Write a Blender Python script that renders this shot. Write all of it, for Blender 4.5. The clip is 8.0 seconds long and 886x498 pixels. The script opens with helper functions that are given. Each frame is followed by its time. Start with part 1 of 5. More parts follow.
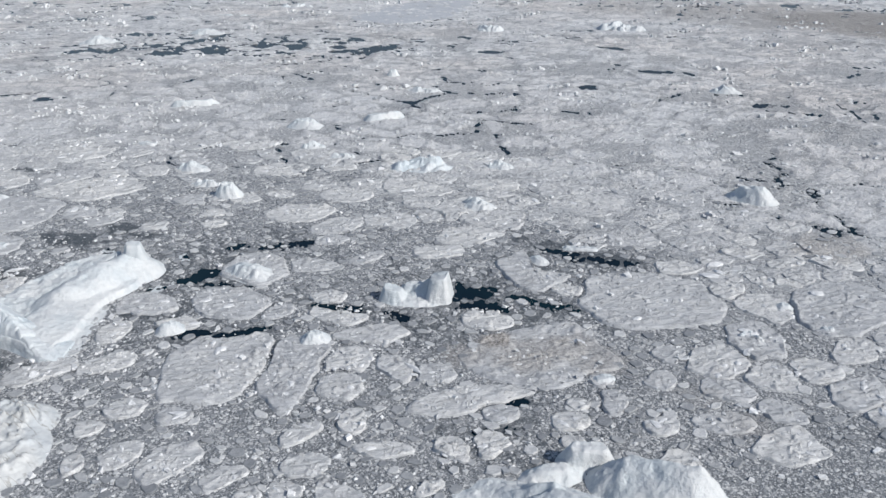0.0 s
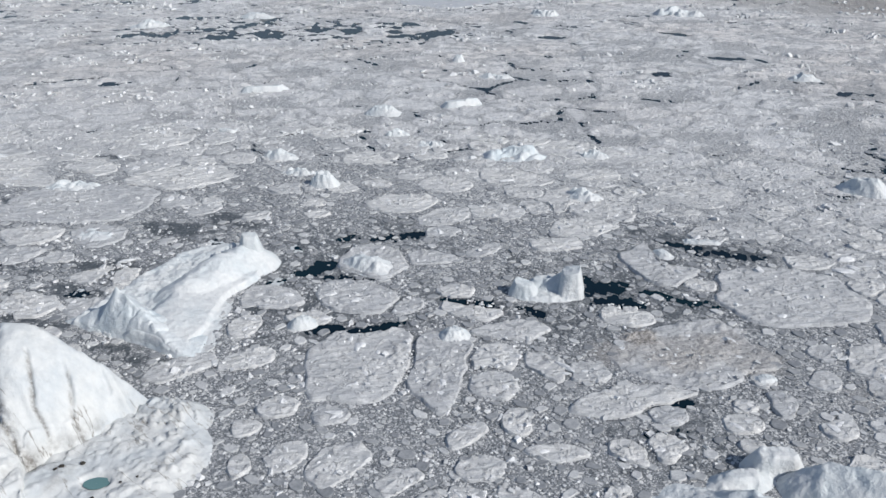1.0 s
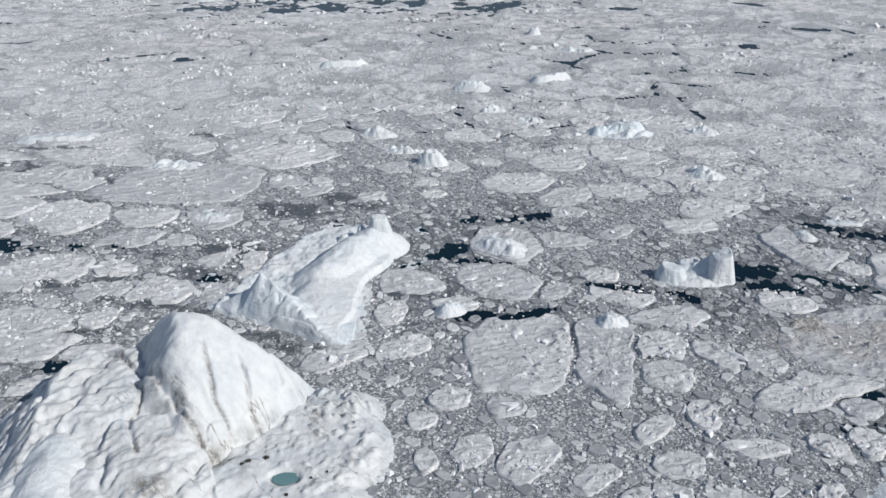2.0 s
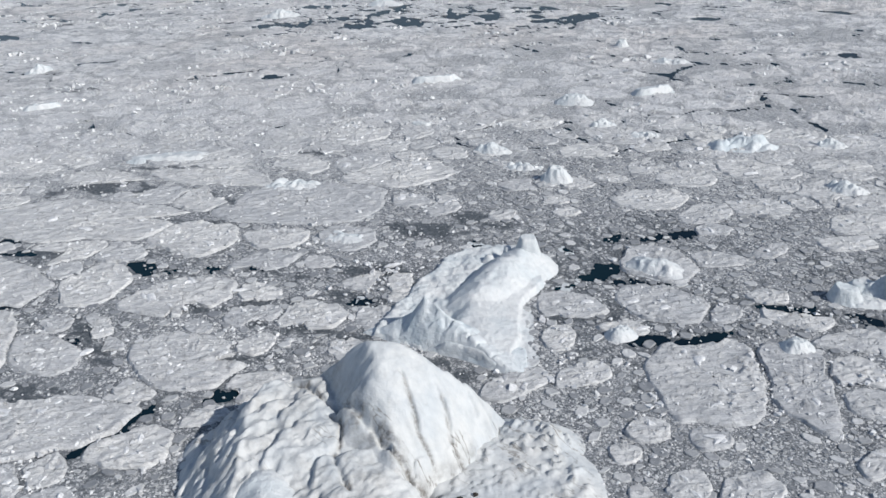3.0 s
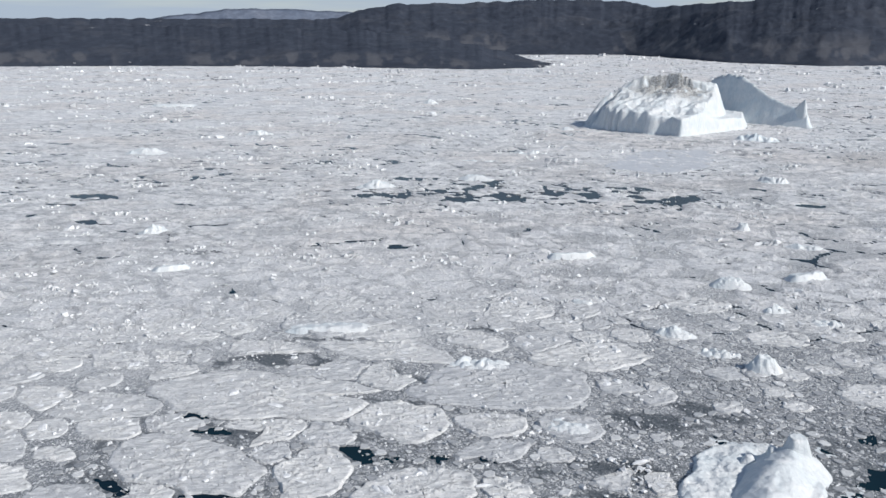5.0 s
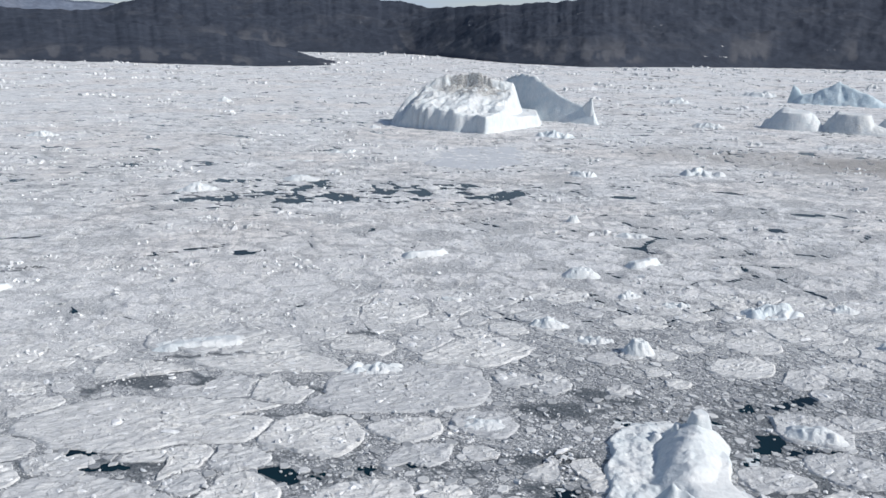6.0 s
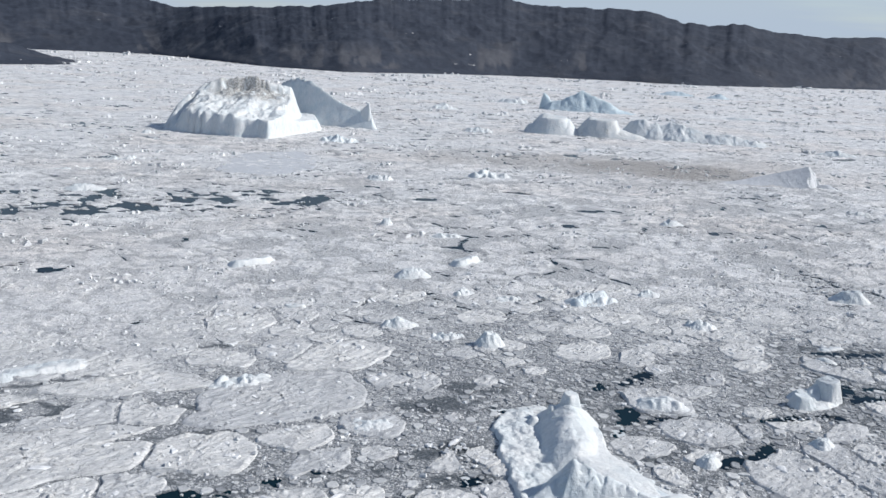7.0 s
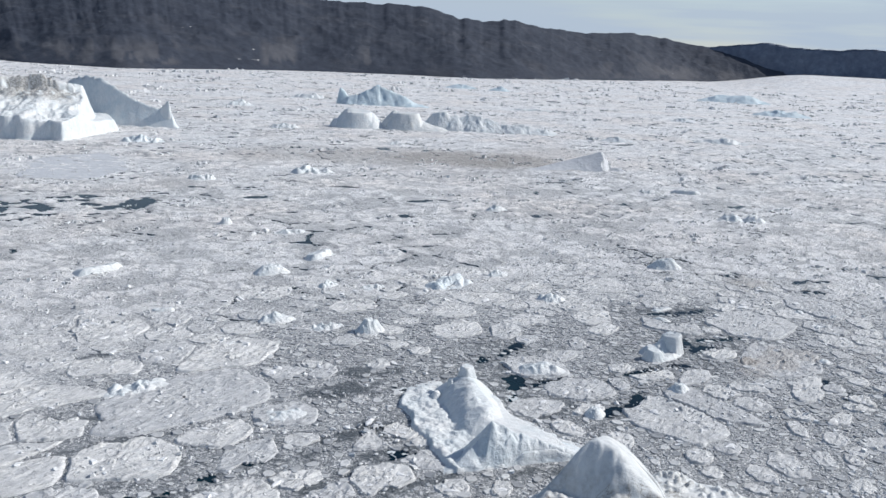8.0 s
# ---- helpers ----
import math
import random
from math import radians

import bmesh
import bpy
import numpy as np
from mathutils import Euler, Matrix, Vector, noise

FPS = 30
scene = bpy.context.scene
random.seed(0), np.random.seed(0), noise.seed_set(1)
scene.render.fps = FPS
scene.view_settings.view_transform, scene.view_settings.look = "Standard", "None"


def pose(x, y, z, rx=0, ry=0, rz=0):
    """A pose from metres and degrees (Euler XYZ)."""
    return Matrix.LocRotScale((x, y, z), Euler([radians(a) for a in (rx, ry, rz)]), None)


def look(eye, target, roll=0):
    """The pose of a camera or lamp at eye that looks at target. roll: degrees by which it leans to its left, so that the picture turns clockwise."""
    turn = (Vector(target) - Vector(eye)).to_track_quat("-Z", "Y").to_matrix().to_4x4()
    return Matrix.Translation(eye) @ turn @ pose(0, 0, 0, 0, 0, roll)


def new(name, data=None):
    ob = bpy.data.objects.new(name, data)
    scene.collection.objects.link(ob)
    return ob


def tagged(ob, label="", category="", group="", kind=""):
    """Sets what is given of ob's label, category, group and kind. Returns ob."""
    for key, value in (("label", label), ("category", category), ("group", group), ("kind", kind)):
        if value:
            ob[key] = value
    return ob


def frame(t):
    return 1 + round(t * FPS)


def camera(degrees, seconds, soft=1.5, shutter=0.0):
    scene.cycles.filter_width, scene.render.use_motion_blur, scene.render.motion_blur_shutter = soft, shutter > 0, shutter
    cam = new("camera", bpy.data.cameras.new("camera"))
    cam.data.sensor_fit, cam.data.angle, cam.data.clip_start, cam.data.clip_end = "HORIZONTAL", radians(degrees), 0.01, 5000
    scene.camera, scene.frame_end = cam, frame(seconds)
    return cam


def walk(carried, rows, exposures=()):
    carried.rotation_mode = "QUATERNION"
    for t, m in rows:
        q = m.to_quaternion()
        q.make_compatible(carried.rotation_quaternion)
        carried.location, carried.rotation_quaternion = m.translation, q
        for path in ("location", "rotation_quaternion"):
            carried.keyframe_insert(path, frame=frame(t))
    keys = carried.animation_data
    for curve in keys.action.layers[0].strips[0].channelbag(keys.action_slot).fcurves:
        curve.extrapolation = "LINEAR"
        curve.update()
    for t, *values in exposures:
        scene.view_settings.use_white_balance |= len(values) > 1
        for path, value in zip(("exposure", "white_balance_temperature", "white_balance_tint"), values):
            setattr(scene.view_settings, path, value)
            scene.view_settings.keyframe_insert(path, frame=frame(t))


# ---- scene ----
cam = camera(56.1, 8.0)
PATH = [
    (0, (0.002, 0.346, 100.4), (0.001, 2.17, 99.58), -1.0),
    (0.5, (-15.787, 3.411, 100.434), (-15.779, 5.235, 99.613), -0.8),
    (1, (-31.55, 6.538, 100.451), (-31.568, 8.347, 99.598), -0.9),
    (1.5, (-47.231, 10.007, 100.475), (-47.283, 11.791, 99.571), -1.5),
    (1.7, (-53.554, 11.355, 100.477), (-53.61, 13.133, 99.562), -1.5),
    (2.8, (-88.662, 18.337, 100.434), (-88.747, 20.127, 99.546), -2.5),
    (3, (-95.047, 19.555, 100.429), (-95.166, 21.346, 99.546), -2.8),
    (3.5, (-111.005, 22.559, 100.428), (-111.22, 24.37, 99.607), -2.4),
    (4, (-126.945, 25.544, 100.414), (-127.197, 27.414, 99.748), -1.0),
    (4.2, (-133.339, 26.787, 100.413), (-133.593, 28.675, 99.803), -0.9),
    (5.3, (-168.651, 33.755, 100.409), (-168.609, 35.691, 99.907), 0.2),
    (5.5, (-175.076, 35.044, 100.404), (-174.918, 36.973, 99.901), 0.6),
    (6, (-191.143, 38.328, 100.391), (-190.726, 40.216, 99.882), 1.1),
    (6.5, (-207.349, 41.693, 100.378), (-206.649, 43.495, 99.867), 2.4),
    (7, (-223.629, 45.152, 100.328), (-222.667, 46.838, 99.848), 2.9),
    (7.5, (-239.765, 48.674, 100.274), (-238.582, 50.216, 99.802), 3.0),
    (8, (-255.896, 52.094, 100.228), (-254.53, 53.478, 99.76), 2.9),
]
walk(
    cam,
    [(t, look(eye, target, roll)) for t, eye, target, roll in PATH],
    exposures=[(0.0, -0.05, 6460, 10), (1.5, -0.05, 6460, 10), (3.5, -0.02, 6460, 10), (5.5, 0.13, 6440, 10), (8.0, 0.20, 6430, 10)],
)

# ---- light ----
SUN_AZ, SUN_EL = 118.0, 37.0  # degrees clockwise from +y, degrees above the horizon
world = bpy.data.worlds.new("sky")
scene.world = world
world.use_nodes = True
wn, wl = world.node_tree.nodes, world.node_tree.links
wn.clear()
sky = wn.new("ShaderNodeTexSky")
sky.sky_type, sky.sun_disc = "NISHITA", False
sky.sun_elevation, sky.sun_rotation = radians(SUN_EL), radians(SUN_AZ)
sky.altitude, sky.air_density, sky.dust_density, sky.ozone_density = 100, 1.0, 0.35, 1.5
# thin streaky cloud low over the horizon
wtc, wmap, wcl, wramp, wmix = (wn.new("ShaderNode" + k) for k in ("TexCoord", "Mapping", "TexNoise", "ValToRGB", "MixRGB"))
wmap.inputs["Scale"].default_value = (2.0, 2.0, 26.0)
wcl.inputs["Scale"].default_value, wcl.inputs["Detail"].default_value = 1.6, 6
wramp.color_ramp.elements[0].position, wramp.color_ramp.elements[1].position = 0.02, 0.50
wmix.inputs["Color2"].default_value = (4.35, 5.2, 6.25, 1)
wbg, wout = wn.new("ShaderNodeBackground"), wn.new("ShaderNodeOutputWorld")
wbg.inputs["Strength"].default_value = 0.09
wl.new(wtc.outputs["Generated"], wmap.inputs["Vector"])
wl.new(wmap.outputs["Vector"], wcl.inputs["Vector"])
wl.new(wcl.outputs["Fac"], wramp.inputs["Fac"])
wsep, wlow, wfac = (wn.new("ShaderNode" + k) for k in ("SeparateXYZ", "MapRange", "Math"))
wlow.inputs["From Min"].default_value, wlow.inputs["From Max"].default_value = 0.04, 0.30
wlow.inputs["To Min"].default_value, wlow.inputs["To Max"].default_value = 1.0, 0.12
wfac.operation = "MULTIPLY"
wl.new(wtc.outputs["Generated"], wsep.inputs["Vector"])
wl.new(wsep.outputs["Z"], wlow.inputs["Value"])
wl.new(wramp.outputs["Color"], wfac.inputs[0])
wl.new(wlow.outputs["Result"], wfac.inputs[1])
wl.new(wfac.outputs["Value"], wmix.inputs["Fac"])
wl.new(sky.outputs["Color"], wmix.inputs["Color1"])
wl.new(wmix.outputs["Color"], wbg.inputs["Color"])
wl.new(wbg.outputs["Background"], wout.inputs["Surface"])

sun_data = bpy.data.lights.new("sun", "SUN")
sun_data.energy, sun_data.angle, sun_data.color = 4.2, radians(0.6), (1.0, 0.96, 0.90)
sun = new("sun", sun_data)
a, e = radians(SUN_AZ), radians(SUN_EL)
sun.matrix_world = look((math.sin(a) * math.cos(e) * 900, math.cos(a) * math.cos(e) * 900, math.sin(e) * 900), (0, 0, 0))


# ---- materials ----
def material(name, rough=0.7, spec=0.3):
    m = bpy.data.materials.new(name)
    m.use_nodes = True
    nt = m.node_tree
    b = nt.nodes["Principled BSDF"]
    b.inputs["Roughness"].default_value = rough
    b.inputs["Specular IOR Level"].default_value = spec
    return m, nt, b


def coords(nt):
    return nt.nodes.new("ShaderNodeTexCoord").outputs["Object"]


def tex_noise(nt, vec, scale, detail=4.0, rough=0.55, stretch=None):
    if stretch:
        mp = nt.nodes.new("ShaderNodeMapping")
        mp.inputs["Scale"].default_value = stretch
        nt.links.new(vec, mp.inputs["Vector"])
        vec = mp.outputs["Vector"]
    n = nt.nodes.new("ShaderNodeTexNoise")
    n.inputs["Scale"].default_value, n.inputs["Detail"].default_value, n.inputs["Roughness"].default_value = scale, detail, rough
    nt.links.new(vec, n.inputs["Vector"])
    return n.outputs["Fac"]


def ramp(nt, fac, stops):
    r = nt.nodes.new("ShaderNodeValToRGB")
    el = r.color_ramp.elements
    while len(el) < len(stops):
        el.new(0.5)
    for q, (p, c) in zip(el, stops):
        q.position, q.color = p, (*c, 1) if len(c) == 3 else c
    nt.links.new(fac, r.inputs["Fac"])
    return r.outputs["Color"]


def mix(nt, fac, c1, c2, how="MIX"):
    m = nt.nodes.new("ShaderNodeMixRGB")
    m.blend_type = how
    for key, v in (("Fac", fac), ("Color1", c1), ("Color2", c2)):
        if hasattr(v, "is_linked"):
            nt.links.new(v, m.inputs[key])
        else:
            m.inputs[key].default_value = v if key == "Fac" else (*v, 1)
    return m.outputs["Color"]


def attr(nt, name):
    n = nt.nodes.new("ShaderNodeAttribute")
    n.attribute_name = name
    return n.outputs["Fac"]


def bump(nt, b, pairs):
    last = None
    for h, strength, dist in pairs:
        n = nt.nodes.new("ShaderNodeBump")
        n.inputs["Strength"].default_value, n.inputs["Distance"].default_value = strength, dist
        nt.links.new(h, n.inputs["Height"])
        if last:
            nt.links.new(last, n.inputs["Normal"])
        last = n.outputs["Normal"]
    nt.links.new(last, b.inputs["Normal"])


def creases(nt, v, scale, stretch, width):
    """Thin lines where a noise crosses its middle: 1 on the line, 0 beside it."""
    n = tex_noise(nt, v, scale, 5, 0.6, stretch)
    m1, m2 = nt.nodes.new("ShaderNodeMath"), nt.nodes.new("ShaderNodeMath")
    m1.operation, m2.operation = "SUBTRACT", "ABSOLUTE"
    m1.inputs[1].default_value = 0.5
    nt.links.new(n, m1.inputs[0])
    nt.links.new(m1.outputs[0], m2.inputs[0])
    return ramp(nt, m2.outputs[0], [(0.0, (1, 1, 1)), (width, (0, 0, 0))])


def grey(v, tint=0.0):
    return (v * (1 - 0.04 * tint), v, v * (1 + 0.05 * tint))


def silt_colour(nt, v):
    return ramp(nt, tex_noise(nt, v, 1.5, 6, 0.8), [(0.36, (0.10, 0.097, 0.09)), (0.47, (0.29, 0.275, 0.26)), (0.60, (0.52, 0.50, 0.485))])


def voronoi(nt, v, scale, what):
    n = nt.nodes.new("ShaderNodeTexVoronoi")
    n.voronoi_dimensions, n.feature = "2D", what
    n.inputs["Scale"].default_value = scale
    nt.links.new(v, n.inputs["Vector"])
    return n.outputs["Distance" if what == "DISTANCE_TO_EDGE" else "Color"]


def small_plates(nt, v, scale, gap, few):
    """Tiny rounded plates of ice: their mask and a random tone for each."""
    rim = ramp(nt, voronoi(nt, v, scale, "DISTANCE_TO_EDGE"), [(gap, (0, 0, 0)), (gap + 0.09, (1, 1, 1))])
    tone = voronoi(nt, v, scale, "F1")
    some = ramp(nt, tone, [(few, (0, 0, 0)), (few + 0.02, (1, 1, 1))])
    return mix(nt, 1.0, rim, some, "MULTIPLY"), tone


def make_floe_mat():
    m, nt, b = material("snowy_floe_ice", 0.75, 0.25)
    v = coords(nt)
    info = nt.nodes.new("ShaderNodeObjectInfo").outputs["Random"]
    turned = nt.nodes.new("ShaderNodeMapping")
    turned.inputs["Rotation"].default_value = (0, 0, radians(-9))
    nt.links.new(v, turned.inputs["Vector"])
    along = turned.outputs["Vector"]
    big = ramp(nt, tex_noise(nt, v, 0.16, 5, 0.6), [(0.3, (0.465, 0.472, 0.48)), (0.6, (0.555, 0.557, 0.557)), (0.8, (0.65, 0.648, 0.64))])
    streaks = ramp(nt, tex_noise(nt, along, 1.0, 6, 0.68, (0.28, 1.5, 1)), [(0.36, (0.80, 0.806, 0.815)), (0.52, (1, 1, 1)), (0.66, (1.22, 1.215, 1.20))])
    fine = ramp(nt, tex_noise(nt, v, 3.4, 5, 0.7), [(0.38, (0.88, 0.884, 0.89)), (0.52, (1, 1, 1)), (0.64, (1.14, 1.136, 1.13))])
    c = mix(nt, 1.0, mix(nt, 1.0, big, streaks, "MULTIPLY"), fine, "MULTIPLY")
    ridges = creases(nt, along, 0.5, (0.32, 1.6, 1), 0.045)
    c = mix(nt, mix(nt, 1.0, ridges, ramp(nt, tex_noise(nt, v, 0.25, 3), [(0.46, (0, 0, 0)), (0.66, (0.75, 0.75, 0.75))]), "MULTIPLY"), c, (0.68, 0.685, 0.69))
    tone = ramp(nt, info, [(0.0, (0.86, 0.875, 0.90)), (1.0, (1.10, 1.10, 1.095))])
    c = mix(nt, 1.0, c, tone, "MULTIPLY")
    nt.links.new(mix(nt, attr(nt, "silt"), c, silt_colour(nt, v)), b.inputs["Base Color"])
    bump(nt, b, [(ridges, 0.4, 0.2), (tex_noise(nt, along, 0.7, 4, 0.55, (0.4, 1.4, 1)), 0.7, 0.5), (ramp(nt, tex_noise(nt, v, 0.9, 5, 0.6), [(0.54, (0, 0, 0)), (0.80, (1, 1, 1))]), 0.7, 0.5), (tex_noise(nt, v, 3.0, 3, 0.6), 0.3, 0.1)])
    return m


def make_brash_mat():
    m, nt, b = material("brash_and_slush", 0.6, 0.3)
    v = coords(nt)
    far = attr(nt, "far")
    slush = ramp(nt, tex_noise(nt, v, 0.05, 5, 0.6), [(0.3, (0.125, 0.138, 0.153)), (0.7, (0.235, 0.248, 0.263))])
    grit = ramp(nt, tex_noise(nt, v, 5.0, 4, 0.7), [(0.44, (0.7, 0.7, 0.7)), (0.62, (1.7, 1.7, 1.7))])
    slush = mix(nt, 1.0, slush, grit, "MULTIPLY")
    wob = nt.nodes.new("ShaderNodeVectorMath")
    wob.operation = "MULTIPLY_ADD"
    swirl = nt.nodes.new("ShaderNodeTexNoise")
    swirl.inputs["Scale"].default_value = 0.9
    nt.links.new(v, swirl.inputs["Vector"])
    nt.links.new(swirl.outputs["Color"], wob.inputs[0])
    wob.inputs[1].default_value = (0.8, 0.8, 0.0)
    nt.links.new(v, wob.inputs[2])
    fine_mask, fine_tone = small_plates(nt, wob.outputs["Vector"], 2.9, 0.10, 0.42)
    mid_mask, mid_tone = small_plates(nt, wob.outputs["Vector"], 1.2, 0.12, 0.60)
    tones = [(0.4, (0.24, 0.252, 0.267)), (0.6, (0.36, 0.371, 0.383)), (0.72, (0.62, 0.625, 0.63))]
    slush = mix(nt, fine_mask, slush, ramp(nt, fine_tone, tones))
    slush = mix(nt, mid_mask, slush, ramp(nt, mid_tone, tones))
    snow = ramp(nt, tex_noise(nt, v, 0.09, 6, 0.62), [(0.3, (0.52, 0.53, 0.545)), (0.7, (0.72, 0.72, 0.72))])
    fine = ramp(nt, tex_noise(nt, v, 0.9, 6, 0.68), [(0.34, (0.6, 0.615, 0.64)), (0.54, (1, 1, 1)), (0.70, (1.2, 1.2, 1.2))])
    snow = mix(nt, 1.0, snow, fine, "MULTIPLY")
    ridges = creases(nt, v, 0.22, (0.5, 1.5, 1), 0.045)
    snow = mix(nt, mix(nt, 1.0, ridges, (0.7, 0.7, 0.7), "MULTIPLY"), snow, (0.78, 0.78, 0.78))
    # broad patches of the distant pack: bare grey ice, snow heaps, a rosy dust
    patch = ramp(nt, tex_noise(nt, v, 0.055, 8, 0.72, (0.6, 1.2, 1)), [(0.36, (0.52, 0.53, 0.545)), (0.48, (0.70, 0.705, 0.71)), (0.60, (0.86, 0.86, 0.855))])
    dust = ramp(nt, tex_noise(nt, v, 0.008, 5, 0.6), [(0.45, (1, 1, 1)), (0.62, (0.98, 0.935, 0.90))])
    patch = mix(nt, 1.0, patch, dust, "MULTIPLY")
    lumps = ramp(nt, tex_noise(nt, v, 0.32, 6, 0.75, (0.7, 1.2, 1)), [(0.40, (0.60, 0.615, 0.64)), (0.48, (0.97, 0.97, 0.975)), (0.60, (1.08, 1.08, 1.07))])
    patch = mix(nt, 1.0, patch, lumps, "MULTIPLY")
    splits = mix(nt, 1.0, creases(nt, v, 0.028, (0.55, 1.6, 1), 0.010), ramp(nt, tex_noise(nt, v, 0.012, 4), [(0.46, (0, 0, 0)), (0.54, (0.9, 0.9, 0.9))]), "MULTIPLY")
    patch = mix(nt, splits, patch, (0.13, 0.15, 0.17))
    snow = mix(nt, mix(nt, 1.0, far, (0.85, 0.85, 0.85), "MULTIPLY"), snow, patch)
    c = mix(nt, attr(nt, "floe"), slush, snow)
    wet = ramp(nt, tex_noise(nt, v, 1.1, 5, 0.7), [(0.42, (0.05, 0.062, 0.073)), (0.58, (0.10, 0.115, 0.13)), (0.68, (0.27, 0.285, 0.30))])
    c = mix(nt, attr(nt, "wet"), c, wet)
    c = mix(nt, attr(nt, "silt"), c, silt_colour(nt, v))
    nt.links.new(c, b.inputs["Base Color"])
    swell = mix(nt, 1.0, tex_noise(nt, v, 0.14, 7, 0.7), far, "MULTIPLY")
    bump(nt, b, [(swell, 0.6, 3.6), (mix(nt, 1.0, fine_mask, mid_mask, 'ADD'), 0.25, 0.08), (ridges, 0.4, 0.4), (tex_noise(nt, v, 0.55, 7, 0.68), 0.8, 1.1), (tex_noise(nt, v, 3.0, 5, 0.65), 0.5, 0.2)])
    return m


def make_berg_mat(name, white, blue, grime=0.0, relief=0.7):
    m, nt, b = material(name, 0.55, 0.35)
    v = coords(nt)
    c = ramp(nt, tex_noise(nt, v, 0.11, 5, 0.6), [(0.32, blue), (0.6, white)])
    streak = ramp(nt, tex_noise(nt, v, 0.7, 5, 0.6, (1, 1, 0.25)), [(0.3, (0.86, 0.87, 0.88)), (0.6, (1, 1, 1))])
    c = mix(nt, 1.0, c, streak, "MULTIPLY")
    if grime:
        d = ramp(nt, tex_noise(nt, v, 0.16, 7, 0.72), [(0.60, (0, 0, 0)), (0.74, (grime, grime, grime))])
        c = mix(nt, d, c, (0.24, 0.22, 0.195))
        # thin dirty cracks that run down the slope
        turned = nt.nodes.new("ShaderNodeMapping")
        turned.inputs["Rotation"].default_value = (0, 0, radians(35))
        nt.links.new(v, turned.inputs["Vector"])
        lines = creases(nt, turned.outputs["Vector"], 0.13, (0.22, 1.0, 0.2), 0.009)
        some = ramp(nt, tex_noise(nt, v, 0.07, 3), [(0.46, (0, 0, 0)), (0.56, (0.85, 0.85, 0.85))])
        c = mix(nt, mix(nt, 1.0, lines, some, "MULTIPLY"), c, (0.20, 0.185, 0.165))
    broken = ramp(nt, tex_noise(nt, v, 0.8, 6, 0.7), [(0.38, (0.25, 0.25, 0.25)), (0.58, (1, 1, 1))])
    fac = mix(nt, 1.0, attr(nt, "silt"), broken, "MULTIPLY")
    nt.links.new(mix(nt, fac, c, (0.15, 0.138, 0.125)), b.inputs["Base Color"])
    bump(nt, b, [(tex_noise(nt, v, 0.35, 6, 0.62), relief, 1.0), (tex_noise(nt, v, 2.4, 5, 0.6), 0.6 * relief, 0.25)])
    return m


def make_piece_mat(name, low, mid, high):
    m, nt, b = material(name, 0.6, 0.3)
    v = coords(nt)
    isl = nt.nodes.new("ShaderNodeNewGeometry").outputs["Random Per Island"]
    c = ramp(nt, isl, [(0.0, low), (0.5, mid), (1.0, high)])
    worn = ramp(nt, tex_noise(nt, v, 1.6, 5, 0.65), [(0.36, (0.78, 0.79, 0.81)), (0.6, (1.06, 1.06, 1.06))])
    nt.links.new(mix(nt, 1.0, c, worn, "MULTIPLY"), b.inputs["Base Color"])
    bump(nt, b, [(tex_noise(nt, v, 3.0, 4, 0.6), 0.4, 0.15)])
    return m


def make_water_mat(name, deep, shallow):
    m, nt, b = material(name, 0.10, 0.22)
    v = coords(nt)
    c = ramp(nt, tex_noise(nt, v, 0.03, 3, 0.5), [(0.35, deep), (0.7, shallow)])
    nt.links.new(c, b.inputs["Base Color"])
    b.inputs["IOR"].default_value = 1.2
    bump(nt, b, [(tex_noise(nt, v, 0.6, 3, 0.5), 0.12, 0.15)])
    return m


def make_rock_mat(name, dark, mid, light, snow):
    m, nt, b = material(name, 0.9, 0.15)
    v = coords(nt)
    c = ramp(nt, tex_noise(nt, v, 0.006, 8, 0.66), [(0.3, dark), (0.52, mid), (0.72, light)])
    f = ramp(nt, tex_noise(nt, v, 0.03, 8, 0.7), [(0.32, (0.72, 0.72, 0.74)), (0.54, (1, 1, 1)), (0.70, (1.3, 1.28, 1.25))])
    c = mix(nt, 1.0, c, f, "MULTIPLY")
    pale = ramp(nt, tex_noise(nt, v, 0.0035, 6, 0.7), [(0.56, (0, 0, 0)), (0.66, (0.22, 0.22, 0.22))])
    c = mix(nt, pale, c, tuple(1.25 * k for k in light))
    c = mix(nt, mix(nt, 1.0, attr(nt, "cliff"), (0.6, 0.6, 0.6), "MULTIPLY"), c, (0.105, 0.107, 0.118))
    if snow:
        s = ramp(nt, tex_noise(nt, v, 0.02, 6, 0.6, (0.5, 1, 2.2)), [(0.71, (0, 0, 0)), (0.725, (snow, snow, snow))])
        c = mix(nt, s, c, (0.6, 0.6, 0.6))
    nt.links.new(c, b.inputs["Base Color"])
    bump(nt, b, [(tex_noise(nt, v, 0.012, 8, 0.7), 0.7, 9.0)])
    return m


FLOE, BRASH, WATER = make_floe_mat(), make_brash_mat(), make_water_mat("cold_dark_water", (0.004, 0.012, 0.022), (0.005, 0.020, 0.029))
CHUNK = make_piece_mat("broken_ice_blocks", (0.46, 0.47, 0.48), (0.62, 0.625, 0.63), (0.80, 0.805, 0.805))
HUMMOCK = make_piece_mat("hummock_snow", (0.60, 0.615, 0.625), (0.66, 0.67, 0.675), (0.72, 0.725, 0.73))
POOL = make_water_mat("teal_melt_water", (0.10, 0.19, 0.20), (0.15, 0.26, 0.27))
STONE = make_rock_mat("dark_stone", (0.03, 0.028, 0.026), (0.06, 0.056, 0.05), (0.10, 0.09, 0.08), 0)
